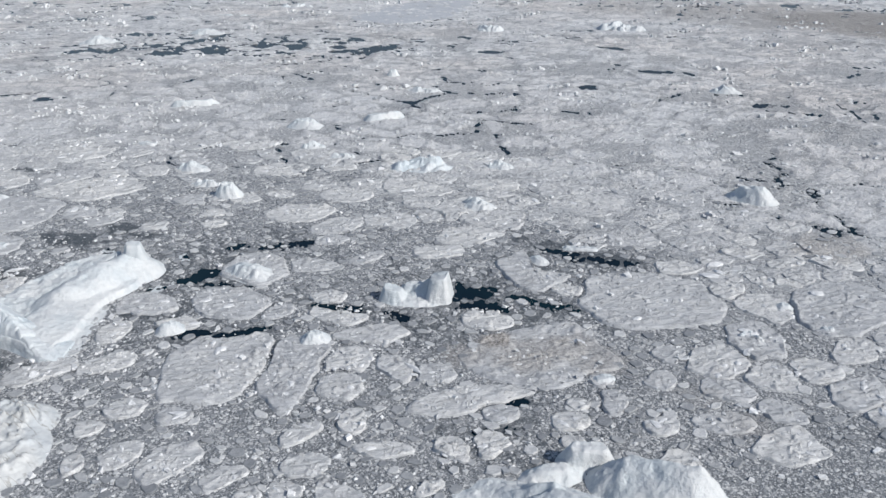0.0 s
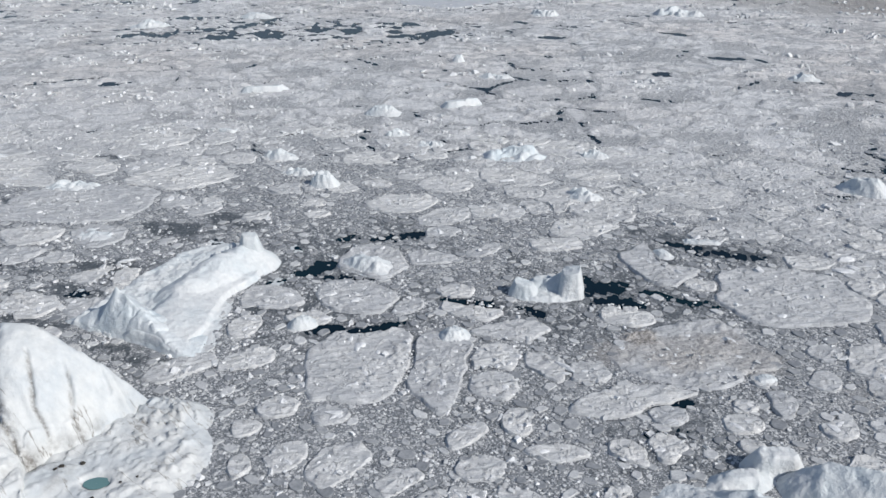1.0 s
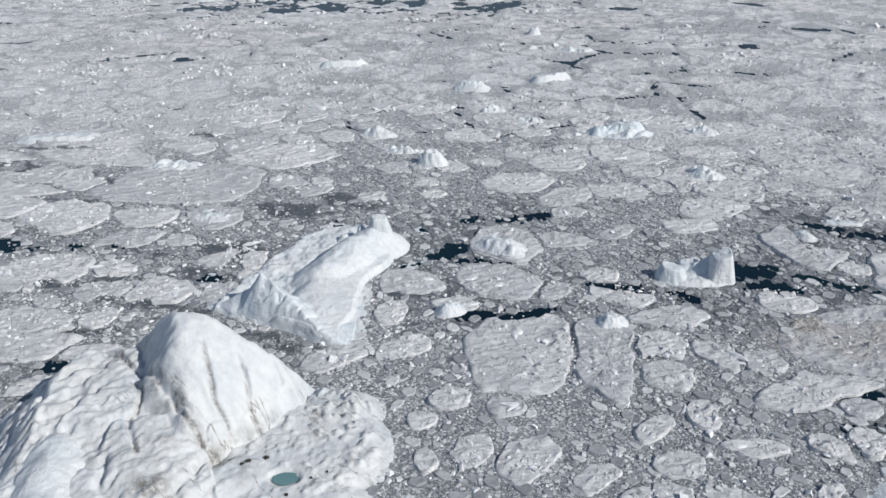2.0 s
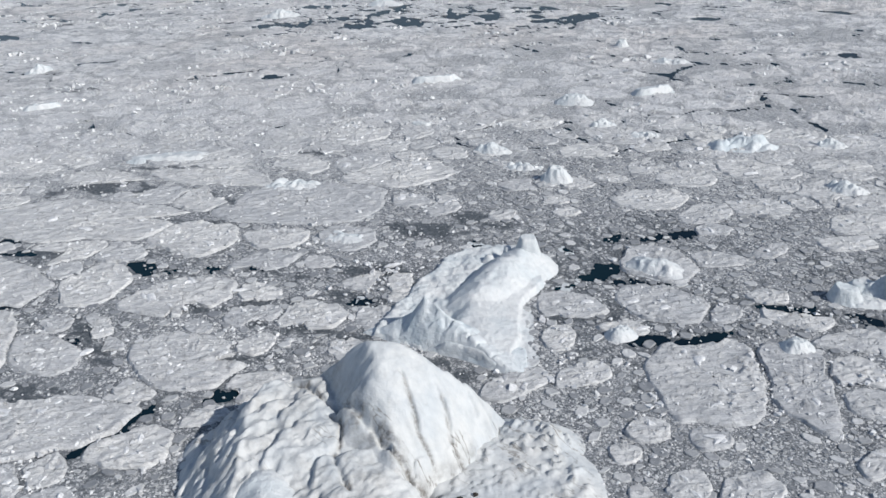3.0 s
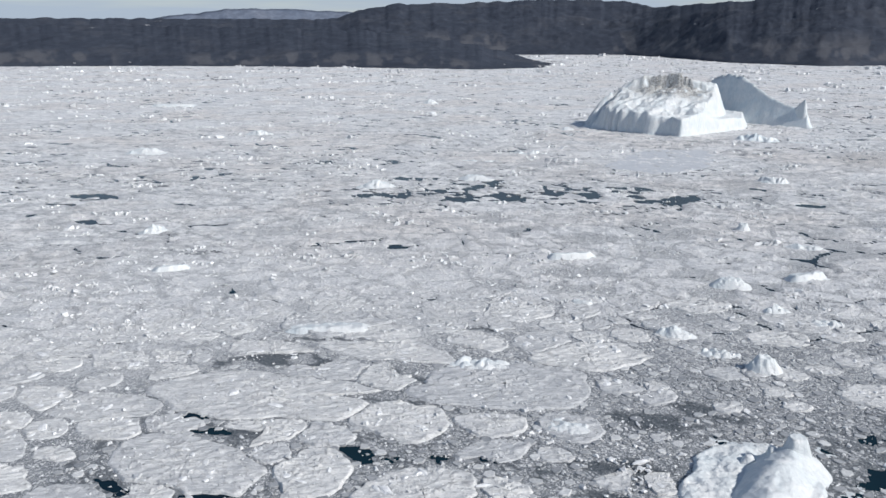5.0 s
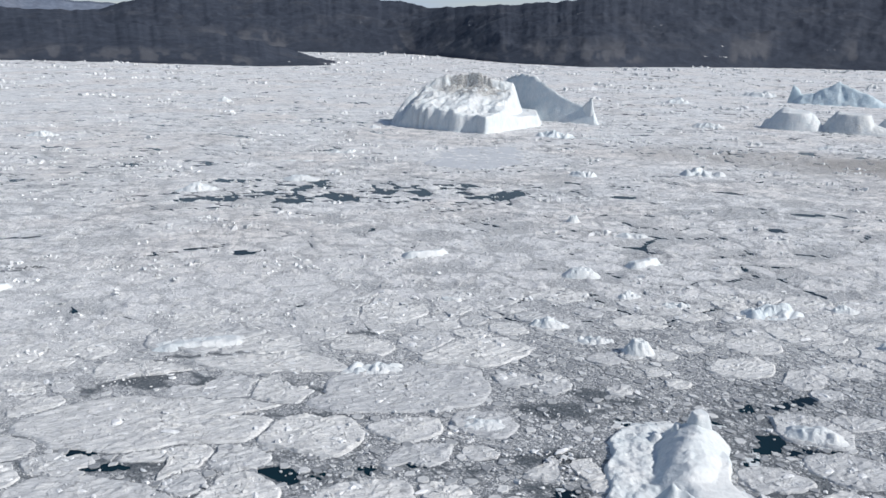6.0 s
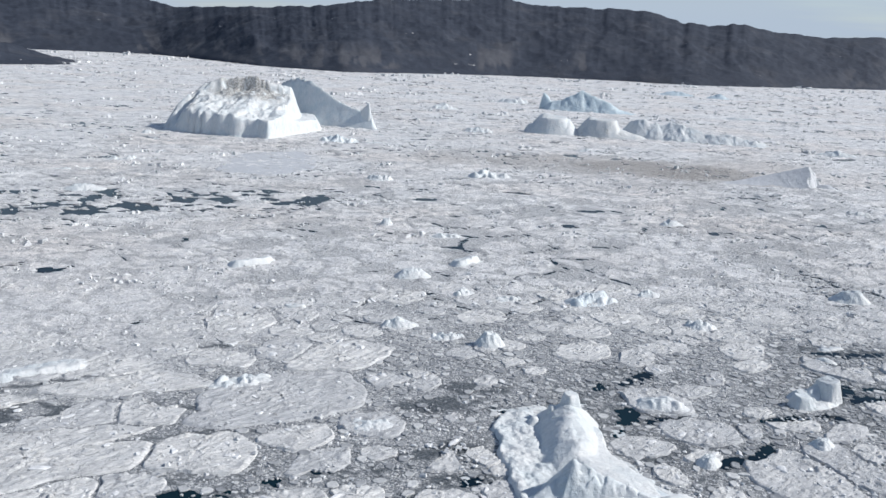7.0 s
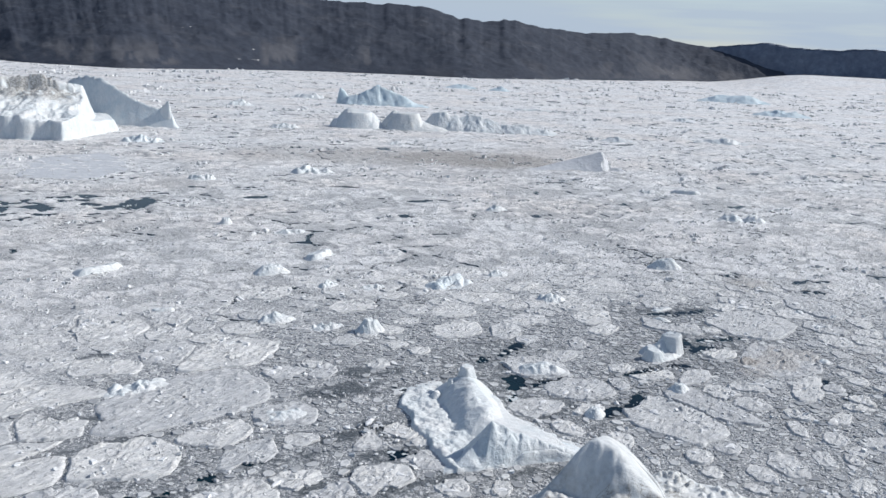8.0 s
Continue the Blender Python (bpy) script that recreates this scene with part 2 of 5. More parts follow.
SNOW = make_berg_mat("smooth_wet_snow", (0.53, 0.545, 0.57), (0.46, 0.48, 0.51))
PLATE = make_piece_mat("small_floe_ice", (0.22, 0.232, 0.247), (0.35, 0.36, 0.37), (0.58, 0.585, 0.585))
BERG = make_berg_mat("white_glacier_ice", (0.65, 0.665, 0.67), (0.56, 0.61, 0.635))
BERG_DIRTY = make_berg_mat("weathered_glacier_ice", (0.62, 0.63, 0.625), (0.52, 0.555, 0.58), 0.4, 0.45)
SPIRE = make_berg_mat("fresh_blue_white_ice", (0.64, 0.67, 0.685), (0.53, 0.60, 0.64))
BERG_BLUE = make_berg_mat("bluish_glacier_ice", (0.56, 0.64, 0.68), (0.42, 0.53, 0.60))
# lichen patches are the rock's own; the blue-grey lift and weak contrast paint haze
ROCK = make_rock_mat("hazed_lichen_rock", (0.033, 0.040, 0.057), (0.039, 0.047, 0.065), (0.060, 0.065, 0.079), 0.8)
# far ridges: distance haze is painted in as a paler, bluer rock colour
ROCK_FAR = make_rock_mat("hazed_far_rock", (0.10, 0.125, 0.175), (0.13, 0.155, 0.205), (0.16, 0.18, 0.225), 0)


# ---- noise on arrays ----
def hash01(ix, iy, seed):
    h = (ix.astype(np.int64) * 374761393 + iy.astype(np.int64) * 668265263 + seed * 974711) & 0xFFFFFFFF
    h = ((h ^ (h >> 13)) * 1274126177) & 0xFFFFFFFF
    h = ((h ^ (h >> 16)) * 2246822519) & 0xFFFFFFFF
    return ((h ^ (h >> 15)) & 0xFFFFFF) / 16777215.0


def vnoise(x, y, seed=0):
    x0, y0 = np.floor(x), np.floor(y)
    fx, fy = x - x0, y - y0
    fx, fy = fx * fx * fx * (fx * (6 * fx - 15) + 10), fy * fy * fy * (fy * (6 * fy - 15) + 10)
    ix, iy = x0.astype(np.int64), y0.astype(np.int64)
    p, q = hash01(ix, iy, seed), hash01(ix + 1, iy, seed)
    r, s = hash01(ix, iy + 1, seed), hash01(ix + 1, iy + 1, seed)
    return (p + (q - p) * fx) * (1 - fy) + (r + (s - r) * fx) * fy


def fbm(x, y, octaves=4, seed=0, gain=0.5):
    total, amp, norm = 0.0, 1.0, 0.0
    for o in range(octaves):
        total = total + amp * vnoise(x * 2**o + 17.3 * o, y * 2**o - 9.1 * o, seed + o)
        norm += amp
        amp *= gain
    return total / norm


def worley(x, y, seed=0):
    """Nearest and second nearest distance to jittered cell points, and a random number of the nearest cell."""
    x0, y0 = np.floor(x).astype(np.int64), np.floor(y).astype(np.int64)
    f1, f2, tag = np.full(x.shape, 9.0), np.full(x.shape, 9.0), np.zeros(x.shape)
    for i in (-1, 0, 1):
        for j in (-1, 0, 1):
            cx, cy = x0 + i, y0 + j
            d = np.hypot(cx + hash01(cx, cy, seed) - x, cy + hash01(cx, cy, seed + 7) - y)
            near = d < f1
            f2 = np.where(near, f1, np.minimum(f2, d))
            tag = np.where(near, hash01(cx, cy, seed + 13), tag)
            f1 = np.where(near, d, f1)
    return f1, f2, tag


def smooth(e0, e1, x):
    t = np.clip((x - e0) / (e1 - e0), 0, 1)
    return t * t * (3 - 2 * t)


# ---- mesh helpers ----
def quick_mesh(name, verts, quads, mat, soft=True, extra=None):
    """A mesh object from arrays of vertices and quads."""
    me = bpy.data.meshes.new(name)
    n, k = len(verts), len(quads)
    me.vertices.add(n)
    me.vertices.foreach_set("co", np.ascontiguousarray(verts, dtype=np.float32).ravel())
    me.loops.add(4 * k)
    me.loops.foreach_set("vertex_index", np.ascontiguousarray(quads, dtype=np.int32).ravel())
    me.polygons.add(k)
    me.polygons.foreach_set("loop_start", np.arange(0, 4 * k, 4, dtype=np.int32))
    me.polygons.foreach_set("use_smooth", np.full(k, soft))
    for key, values in (extra or {}).items():
        layer = me.attributes.new(key, "FLOAT", "POINT")
        layer.data.foreach_set("value", np.ascontiguousarray(values, dtype=np.float32))
    me.update(calc_edges=True)
    me.validate()
    me.materials.append(mat)
    return new(name, me)


def grid_quads(rows, cols, wrap=False):
    i, j = np.meshgrid(np.arange(rows - 1), np.arange(cols if wrap else cols - 1), indexing="ij")
    k = (j + 1) % cols
    return np.stack([i * cols + j, i * cols + k, (i + 1) * cols + k, (i + 1) * cols + j], -1).reshape(-1, 4)


# ---- the ice field: where open water shows, where silt lies ----
LEADS_NEAR = [  # x1, y1, x2, y2, half width
    (-76, 224, -75, 219, 1.4), (-64, 226, -59, 227, 2.0), (-54, 227, -48, 227, 2.3), (-46, 228, -40, 229, 1.8),
    (-73, 203, -67, 209, 2.2), (-67, 209, -63, 209, 2.6), (-65, 202, -58, 202, 1.2), (-59, 201, -53, 200, 1.1),
    (-80, 200, -75, 202, 1.8), (-65, 177, -58, 175, 2.8), (-56, 175, -43, 177, 2.6), (-33, 190, -20, 186, 1.6),
    (-15, 184, -10, 182, 1.8), (-91, 171, -85, 173, 2.2), (-131, 198, -123, 194, 2.4), (-101, 226, -94, 221, 1.9),
    (-69, 211, -66, 205, 3.4), (7, 145, 17, 145, 0.8), (4, 136, 15, 136, 0.8),
]
LEADS_TEAL = [
    (4, 202, 4, 190, 1.5), (4.5, 196, 9, 195, 4.2), (8, 195.5, 17, 193, 2.6), (16, 193, 25, 189, 1.4),
    (24, 189, 34, 184, 1.3), (2, 189, 16, 187, 2.3), (35, 216, 41, 215, 2.2), (28, 225, 35, 217, 1.8), (40, 215, 55, 211, 1.6),
]
LEADS_WEST = [
    (-241, 234, -235, 231, 2.8), (-237, 226, -224, 225, 1.6), (-194, 216, -187, 213, 2.2), (-187, 212, -178, 213, 1.3),
    (-173, 214, -168, 214, 1.5), (-245, 194, -236, 195, 0.8), (-230, 194, -213, 195, 0.9), (-223, 158, -211, 158, 1.0),
    (-215, 152, -214, 156, 1.8), (-176, 137, -169, 146, 1.0), (-169, 146, -164, 154, 1.3), (-195, 180, -189, 177, 0.9),
    (-160, 215, -154, 213, 0.9), (-154, 157, -148, 159, 2.8), (-248, 203, -241, 195, 1.4),
]
LEADS_MID = [
    (-386, 468, -361, 459, 5.0), (-423, 542, -388, 530, 9.0), (-251, 415, -229, 425, 2.6), (-229, 425, -208, 434, 2.2),
    (-205, 415, -191, 421, 3.6), (131, 208, 156, 194, 2.6), (119, 201, 130, 187, 2.2), (98, 530, 116, 518, 4.5),
    (69, 425, 82, 421, 5.0), (104, 460, 128, 452, 3.0), (147, 370, 169, 361, 2.2), (23, 520, 41, 517, 4.0),
    (280, 699, 285, 677, 7.0), (12, 573, 22, 567, 4.0), (568, 609, 607, 612, 7.0), (-412, 524, -388, 530, 4.0),
]
LEADS_FAR = [
    (-216, 610, -200, 606, 4.0), (-232, 611, -226, 598, 3.0), (-218, 545, -190, 552, 5.0), (-42, 540, -30, 537, 8.0), (-182, 590, -170, 586, 5.0),
]
LEADS = LEADS_NEAR + LEADS_TEAL + LEADS_WEST + LEADS_MID + LEADS_FAR
SLUSH_LEADS = [  # refrozen leads choked with grey slush
    (-243, 268, -235, 276, 2.2), (-234, 275, -206, 274, 5.6), (-228, 290, -197, 293, 2.2), (-135, 198, -121, 193, 3.2), (-206, 158, -185, 159, 2.8),
    (-174, 194, -163, 192, 2.8), (-163, 192, -137, 198, 1.9), (-229, 224, -213, 224, 2.0), (-159, 209, -139, 208, 2.2), (-156, 187, -122, 178, 2.2),
    (-157, 170, -141, 171, 1.3), (-199, 190, -188, 178, 1.9), (-190, 178, -177, 167, 1.9), (-126, 237, -102, 234, 5.6), (21, 230, 38, 222, 3.2),
]
SLUSH_LEADS += [
    (36, 218, 56, 212, 4.1), (24, 213, 30, 206, 2.4), (-39, 193, -9, 182, 2.2), (-114, 168, -95, 161, 2.8), (-83, 185, -67, 185, 2.2),
    (6, 183, 30, 181, 1.1), (-189, 269, -173, 257, 1.9), (-105, 246, -89, 237, 5.3), (-142, 214, -113, 209, 3.2), (-182, 245, -164, 239, 1.5),
    (-165, 307, -154, 302, 2.7), (-380, 569, -369, 579, 5.0), (-277, 402, -299, 401, 2.5), (-214, 248, -168, 244, 1.0),
]
SILT = [  # x, y, radius, strength
    (12, 170, 5.5, 1.0), (18, 163, 12, 0.62), (5, 164, 8, 0.55), (28, 166, 11, 0.6), (34, 160, 9, 0.5), (112, 220, 14, 0.6), (300, 640, 40, 0.45),
    (325, 575, 75, 1.0), (350, 525, 40, 0.95), (290, 610, 70, 0.95), (232, 650, 90, 0.6), (180, 700, 80, 0.4), (420, 600, 90, 0.28), (260, 520, 50, 0.22), (60, 136, 7, 0.35), (52, 146, 6, 0.3),
]


def lead_depth(x, y, leads=None):
    """Positive inside a lead, in metres from its broken edge."""
    best = np.full(x.shape, -99.0)
    for x1, y1, x2, y2, w in leads or LEADS:
        mx, my, reach = (x1 + x2) / 2, (y1 + y2) / 2, math.hypot(x2 - x1, y2 - y1) / 2 + 4 * w + 4
        sel = np.nonzero((abs(x - mx) < reach) & (abs(y - my) < reach))
        if not len(sel[0]):
            continue
        px, py = x[sel], y[sel]
        s = max(w, 1.2)
        px = px + (fbm(px / (1.6 * s), py / (1.6 * s), 3, 31) - 0.5) * min(3.0 * s, 6.5)
        py = py + (fbm(px / (1.6 * s) + 50, py / (1.6 * s), 3, 37) - 0.5) * min(3.0 * s, 6.5)
        dx, dy = x2 - x1, y2 - y1
        t = np.clip(((px - x1) * dx + (py - y1) * dy) / (dx * dx + dy * dy + 1e-6), 0, 1)
        d = w * (1 - 0.75 * abs(2 * t - 1) ** 3) - np.hypot(px - x1 - t * dx, py - y1 - t * dy)
        cell = max(1.5, 0.9 * s) if s < 4 else 7.0
        f1, f2, tag = worley(px / (1.3 * cell), py / cell, 41)
        d = np.where((tag < 0.28) & (f2 - f1 > (0.12 if s < 3.5 else 0.16)), -0.3, d)
        best[sel] = np.maximum(best[sel], d)
    return best


def broken_field(x, y):
    """True on the open water of the far field of angular floes."""
    out = np.zeros(x.shape, bool)
    sel = np.nonzero((abs(x + 125) < 150) & (abs(y - 560) < 75))
    if len(sel[0]):
        out[sel] = open_cells(x[sel], y[sel])
    return out


def open_cells(x, y):
    zone = np.maximum(np.exp(-(((x + 78) / 56) ** 4) - ((y - 548) / 36) ** 4), 0.6 * np.exp(-(((x + 180) / 58) ** 4) - ((y - 572) / 44) ** 4))
    wx, wy = x + (fbm(x / 9, y / 9, 3, 421) - 0.5) * 7, y + (fbm(x / 9 + 30, y / 9, 3, 423) - 0.5) * 7
    f1, f2, tag = worley(wx / 17 + 0.35 * wy / 17, wy / 15, 425)
    g1, g2, tag2 = worley(wx / 7, wy / 6, 427)
    open_cell = (tag < 0.42 * zone) & (f2 - f1 > 0.05) & (tag2 > 0.22)
    return (open_cell | ((f2 - f1 < 0.17 * zone) & (fbm(x / 30, y / 30, 2, 429) > 0.55))) & (zone > 0.12)


def wet_at(x, y):
    """0 to 1: dark wet slush of a refrozen lead."""
    return np.maximum(0.9 * smooth(-0.6, 0.8, lead_depth(x, y, SLUSH_LEADS)), 0.7 * smooth(-2.0, -0.1, lead_depth(x, y, LEADS_NEAR + LEADS_TEAL + LEADS_WEST)))


def silt_at(x, y):
    s = np.zeros(x.shape)
    for cx, cy, r, k in SILT:
        wob = 0.55 + 0.9 * fbm(x / (0.5 * r), y / (0.5 * r), 4, 61)
        s = np.maximum(s, k * (1 - smooth(0.45, 1.05, np.hypot(x - cx, (y - cy) * 1.15) / (r * wob))))
    return s


def slushiness(x, y):
    """0 to 1: how much of the field is fine slush between floes rather than firm floes."""
    s = 0.25 + 0.5 * (fbm(x / 90, y / 90, 3, 71) - 0.5)
    for cx, cy, rx, ry, k in ((-15, 138, 95, 26, 0.55), (-110, 215, 34, 26, 0.35), (-100, 262, 40, 24, 0.4), (10, 235, 60, 20, 0.25), (-60, 330, 90, 40, 0.12)):
        s = s + k * np.exp(-(((x - cx) / rx) ** 2) - ((y - cy) / ry) ** 2)
    s = s - 0.3 * smooth(-150, -200, x) - 0.18 * smooth(330, 600, y)
    return np.clip(s, 0.02, 0.95)


def field(x, y):
    """Height of the ice field above the water, and its masks of firm floe and of silt."""
    r = np.hypot(x + 130, y - 25)
    mid, far = smooth(230, 330, r), smooth(350, 800, r)
    wx = x + (fbm(x / 11, y / 11, 3, 3) - 0.5) * 9
    wy = y + (fbm(x / 11 + 40, y / 11, 3, 5) - 0.5) * 9
    slush = slushiness(x, y)
    # floes of the middle distance, each with its own height and roughness
    f1, f2, tag = worley(wx / 21, wy / 16, 11)
    large = smooth(0.05, 0.15, f2 - f1) * (tag > slush) * mid
    g1, g2, tag2 = worley(wx / 5.5 + 9, wy / 4.6, 17)
    small = 0.5 * smooth(0.12, 0.30, g2 - g1) * (tag2 > 0.62 + 0.3 * slush) * (0.25 + 0.75 * mid)
    floe = np.maximum(large, small * 0.85)
    z = 0.05 + 0.10 * (fbm(x / 1.1, y / 1.1, 3, 21) - 0.4) + floe * (0.12 + 0.2 * tag * mid)
    lump = fbm(x / 2.6, y / 2.2, 4, 23)
    rubbly = 0.25 + 0.75 * smooth(0.45, 0.75, tag)
    z = z + mid * floe * rubbly * 0.6 * smooth(0.54, 0.8, lump) + mid * 0.9 * smooth(0.60, 0.78, fbm(x / 6, y / 4.5, 4, 25, 0.6))
    ridge = 1 - abs(2 * fbm(x / 16, y / 9, 3, 27) - 1)
    z = z + mid * floe * 0.6 * smooth(0.93, 1.0, ridge)
    calm = np.maximum(np.exp(-(((x + 95) / 85) ** 2) - ((y - 545) / 48) ** 2), np.exp(-(((x + 10) / 70) ** 4) - ((y - 700) / 62) ** 4))
    rough = far * (1 - calm)
    z = z + rough * (0.7 * smooth(0.56, 0.8, fbm(x / 9, y / 7, 4, 33)) + 0.8 * smooth(0.62, 0.76, fbm(x / 30, y / 22, 3, 29)) * lump)
    d = lead_depth(x, y)
    cut = smooth(-0.25, 1.15, d)
    z = z * (1 - cut) - 0.6 * cut
    z = np.where(broken_field(x, y), -0.6, z)
    # long cracks of dark water between the far floes
    h1, h2, tag3 = worley(wx / 48 + 3, wy / 26, 19)
    pool = (fbm(x / 26, y / 12, 4, 45) > 0.752 + 0.06 * (fbm(x / 200, y / 160, 2, 49) < 0.5)) & (r > 520)
    z = np.where(pool, np.minimum(z, -0.3), z)
    crack = (h2 - h1 < 0.012 + r / 50000) & (fbm(x / 70, y / 45, 2, 43) > 0.63) & (r > 430)
    z = np.where(crack, np.minimum(z, -0.3), z)
    firm = np.maximum(np.maximum(floe, 0.5 * mid * (1 - slush)), far * (0.5 + 0.46 * smooth(0.34, 0.54, fbm(x / 14, y / 9, 4, 47))))
    k1, k2, tag4 = worley((wx + 0.5 * wy) / 46, wy / 31, 51)
    seam = smooth(0.035 + r / 16000, 0.012 + r / 40000, k2 - k1) * smooth(0.42, 0.56, fbm(x / 80, y / 55, 3, 53)) * smooth(250, 330, r) * (1 - smooth(900, 1300, r))
    firm = firm * (1 - 0.8 * seam)
    z = z - 0.25 * seam * (z > 0)
    # the ice climbs gently towards the glacier at the far end of the fjord
    az = np.degrees(np.arctan2(x + 150, y - 30))
    z = z + 60 * smooth(3000, 4900, r) * smooth(60, 67, az)
    return z, firm, silt_at(x, y)


# ---- water and ice field ----
def build_water():
    n = 128
    ang = np.linspace(0, 2 * math.pi, n, endpoint=False)
    rings = [40.0, 400.0, 1500.0, 4950.0]
    v = np.concatenate([np.stack([r * np.sin(ang) - 130, r * np.cos(ang) + 25, 0 * ang], 1) for r in rings])
    ob = quick_mesh("water", v, grid_quads(len(rings), n, True)[:, ::-1], WATER)
    return tagged(ob, "dark teal sea water in the open leads", "water", kind="structure")


def build_field():
    th = np.concatenate([np.arange(-46, 100, 0.21), np.linspace(101, 313, 160)])
    rr = list(np.arange(1.0, 85, 1.6))
    while rr[-1] < 4900:
        rr.append(rr[-1] * (1.0055 if rr[-1] < 700 else 1.0078))
    rr = np.array(rr)
    R, T = np.meshgrid(rr, np.radians(th), indexing="ij")
    x, y = (-130 + R * np.sin(T)).ravel(), (25 + R * np.cos(T)).ravel()
    z, floe, silt = field(x, y)
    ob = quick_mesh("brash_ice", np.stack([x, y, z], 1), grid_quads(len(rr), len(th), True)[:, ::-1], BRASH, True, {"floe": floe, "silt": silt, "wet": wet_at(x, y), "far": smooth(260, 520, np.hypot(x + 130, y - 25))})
    return tagged(ob, "grey slush and broken brash ice between the floes", "brash ice", kind="stuff")


build_water()
build_field()


# ---- far shore ----
def terrain(name, label, az0, az1, step, shore, crest, depth, rough, mat, seed, rows=46, centre=(-150, 30)):
    """Hills round the fjord: shore is distance by azimuth, crest is the skyline's angle by azimuth as seen from a height of 100 m."""
    az = np.arange(az0, az1, step)
    rs = np.interp(az, *zip(*shore))
    span = max(3, int(2.4 / step) // 2 * 2 + 1)
    rs = np.convolve(np.pad(rs, span // 2, mode="edge"), np.hanning(span + 2)[1:-1] / np.hanning(span + 2).sum(), "valid")
    el = np.interp(az, *zip(*crest))
    s = np.concatenate([np.linspace(0, 1, rows) ** 1.15, [1.03, 1.06]])
    S, A = np.meshgrid(s, az, indexing="ij")
    RS, EL = np.meshgrid(s * 0 + 1, rs, indexing="ij")[1], np.meshgrid(s, el, indexing="ij")[1]
    deep = np.minimum(depth, 4930 - RS)
    D = RS + S * deep
    x, y = centre[0] + D * np.sin(np.radians(A)), centre[1] + D * np.cos(np.radians(A))
    top = 100 + (RS + deep) * np.tan(np.radians(EL)) + 14 * (fbm(A * 1.7, A * 0 + seed, 4, seed) - 0.5)
    prof = np.clip(S, 0, 1) ** 0.95
    body = fbm(x / 260, y / 200, 5, seed + 3, 0.55) - 0.5
    knob = (1 - abs(2 * fbm(x / 120, y / 80, 4, seed + 5) - 1)) - 0.6
    z = top * prof + (rough * body + 0.45 * rough * knob) * np.sin(np.pi * np.clip(S, 0, 1)) ** 0.7
    z = np.where(S > 1, top * (1 - (S - 1) * 8), z)
    z = np.where(S <= 0.001, -2, np.minimum(np.maximum(z, 2 + 20 * S), top * (0.25 + 0.75 * S) + 30 * (S < 0.6)))
    z = np.where(S <= 0.001, -2, z * smooth(az1 + 0.1, az1 - 2.2, A))
    bare = smooth(0.45, 0.6, fbm(A * 1.3, S * 5, 4, seed + 9)) * smooth(0.02, 0.06, S) * (1 - smooth(0.2, 0.38, S)) * smooth(0.42, 0.56, fbm(A * 0.22, A * 0, 2, seed + 11))
    bare = np.maximum(bare, np.exp(-(((A - 58) / 4.5) ** 2)) * smooth(0.01, 0.04, S) * (1 - smooth(0.16, 0.26, S)) * smooth(0.38, 0.5, fbm(A * 0.9, S * 4, 3, seed + 13)))
    ob = quick_mesh(name, np.stack([x.ravel(), y.ravel(), z.ravel()], 1), grid_quads(len(s), len(az))[:, ::-1], mat, True, {"cliff": bare.ravel()})
    return tagged(ob, label, "hills", kind="structure")


def build_hills():
    shore = [(-40, 3650), (1, 3650), (9, 3600), (15, 2800), (21, 2560), (32, 2950), (40, 3050), (44, 3000), (49, 3280), (55.6, 3900), (59, 4450), (62.5, 4700), (66, 4820), (67, 4850)]
    crest = [(-40, 0.9), (-10, 0.8), (-8.4, 1.4), (-6, 1.75), (-1, 1.8), (4, 1.95), (8.9, 1.82), (10.7, 1.42), (16, 1.72), (19.7, 2.0), (23.5, 2.6), (28, 2.85), (32, 3.05),
             (33.8, 2.78), (36, 2.72), (41, 2.72), (43.7, 2.03), (46.2, 1.92), (46.7, 2.13), (47.4, 2.12), (49, 1.75), (51, 1.55), (53, 1.5), (55.3, 1.6), (57.2, 1.4), (59, 1.12), (60.7, 0.85), (62.5, 0.5), (64.2, 0.1), (65.8, -0.15), (66.6, -0.5), (67, -0.9)]
    terrain("hills_main", "dark bare rocky hills with thin snow patches behind the ice", -40, 67, 0.09, shore, crest, 820, 48, ROCK, 101)
    shore = [(-45, 3300), (-22.7, 2770), (-13, 2530), (-1, 2250), (3.8, 2380), (4.4, 2470)]
    crest = [(-45, 0.45), (-22, 0.4), (-14, 0.25), (-8, 0.05), (-3, -0.55), (1, -1.3), (3, -1.9), (4.4, -2.3)]
    terrain("headland", "low dark rocky headland sloping into the ice", -45, 4.4, 0.09, shore, crest, 500, 22, ROCK, 131)
    shore = [(-60, 4400), (-5, 4400)]
    crest = [(-60, 0.8), (-24, 0.55), (-20, 1.1), (-16, 1.5), (-13, 1.4), (-9, 1.22), (-5, 0.9)]
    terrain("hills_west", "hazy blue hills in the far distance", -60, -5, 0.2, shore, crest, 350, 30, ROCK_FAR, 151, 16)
    shore = [(58, 4840), (110, 4840)]
    crest = [(58, 0.9), (60.7, 1.0), (62.4, 1.2), (64, 1.4), (65.7, 1.15), (67.4, 1.09), (71, 1.25), (80, 1.0), (110, 0.9)]
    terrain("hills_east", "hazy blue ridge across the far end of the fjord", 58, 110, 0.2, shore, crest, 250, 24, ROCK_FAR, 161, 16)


build_hills()


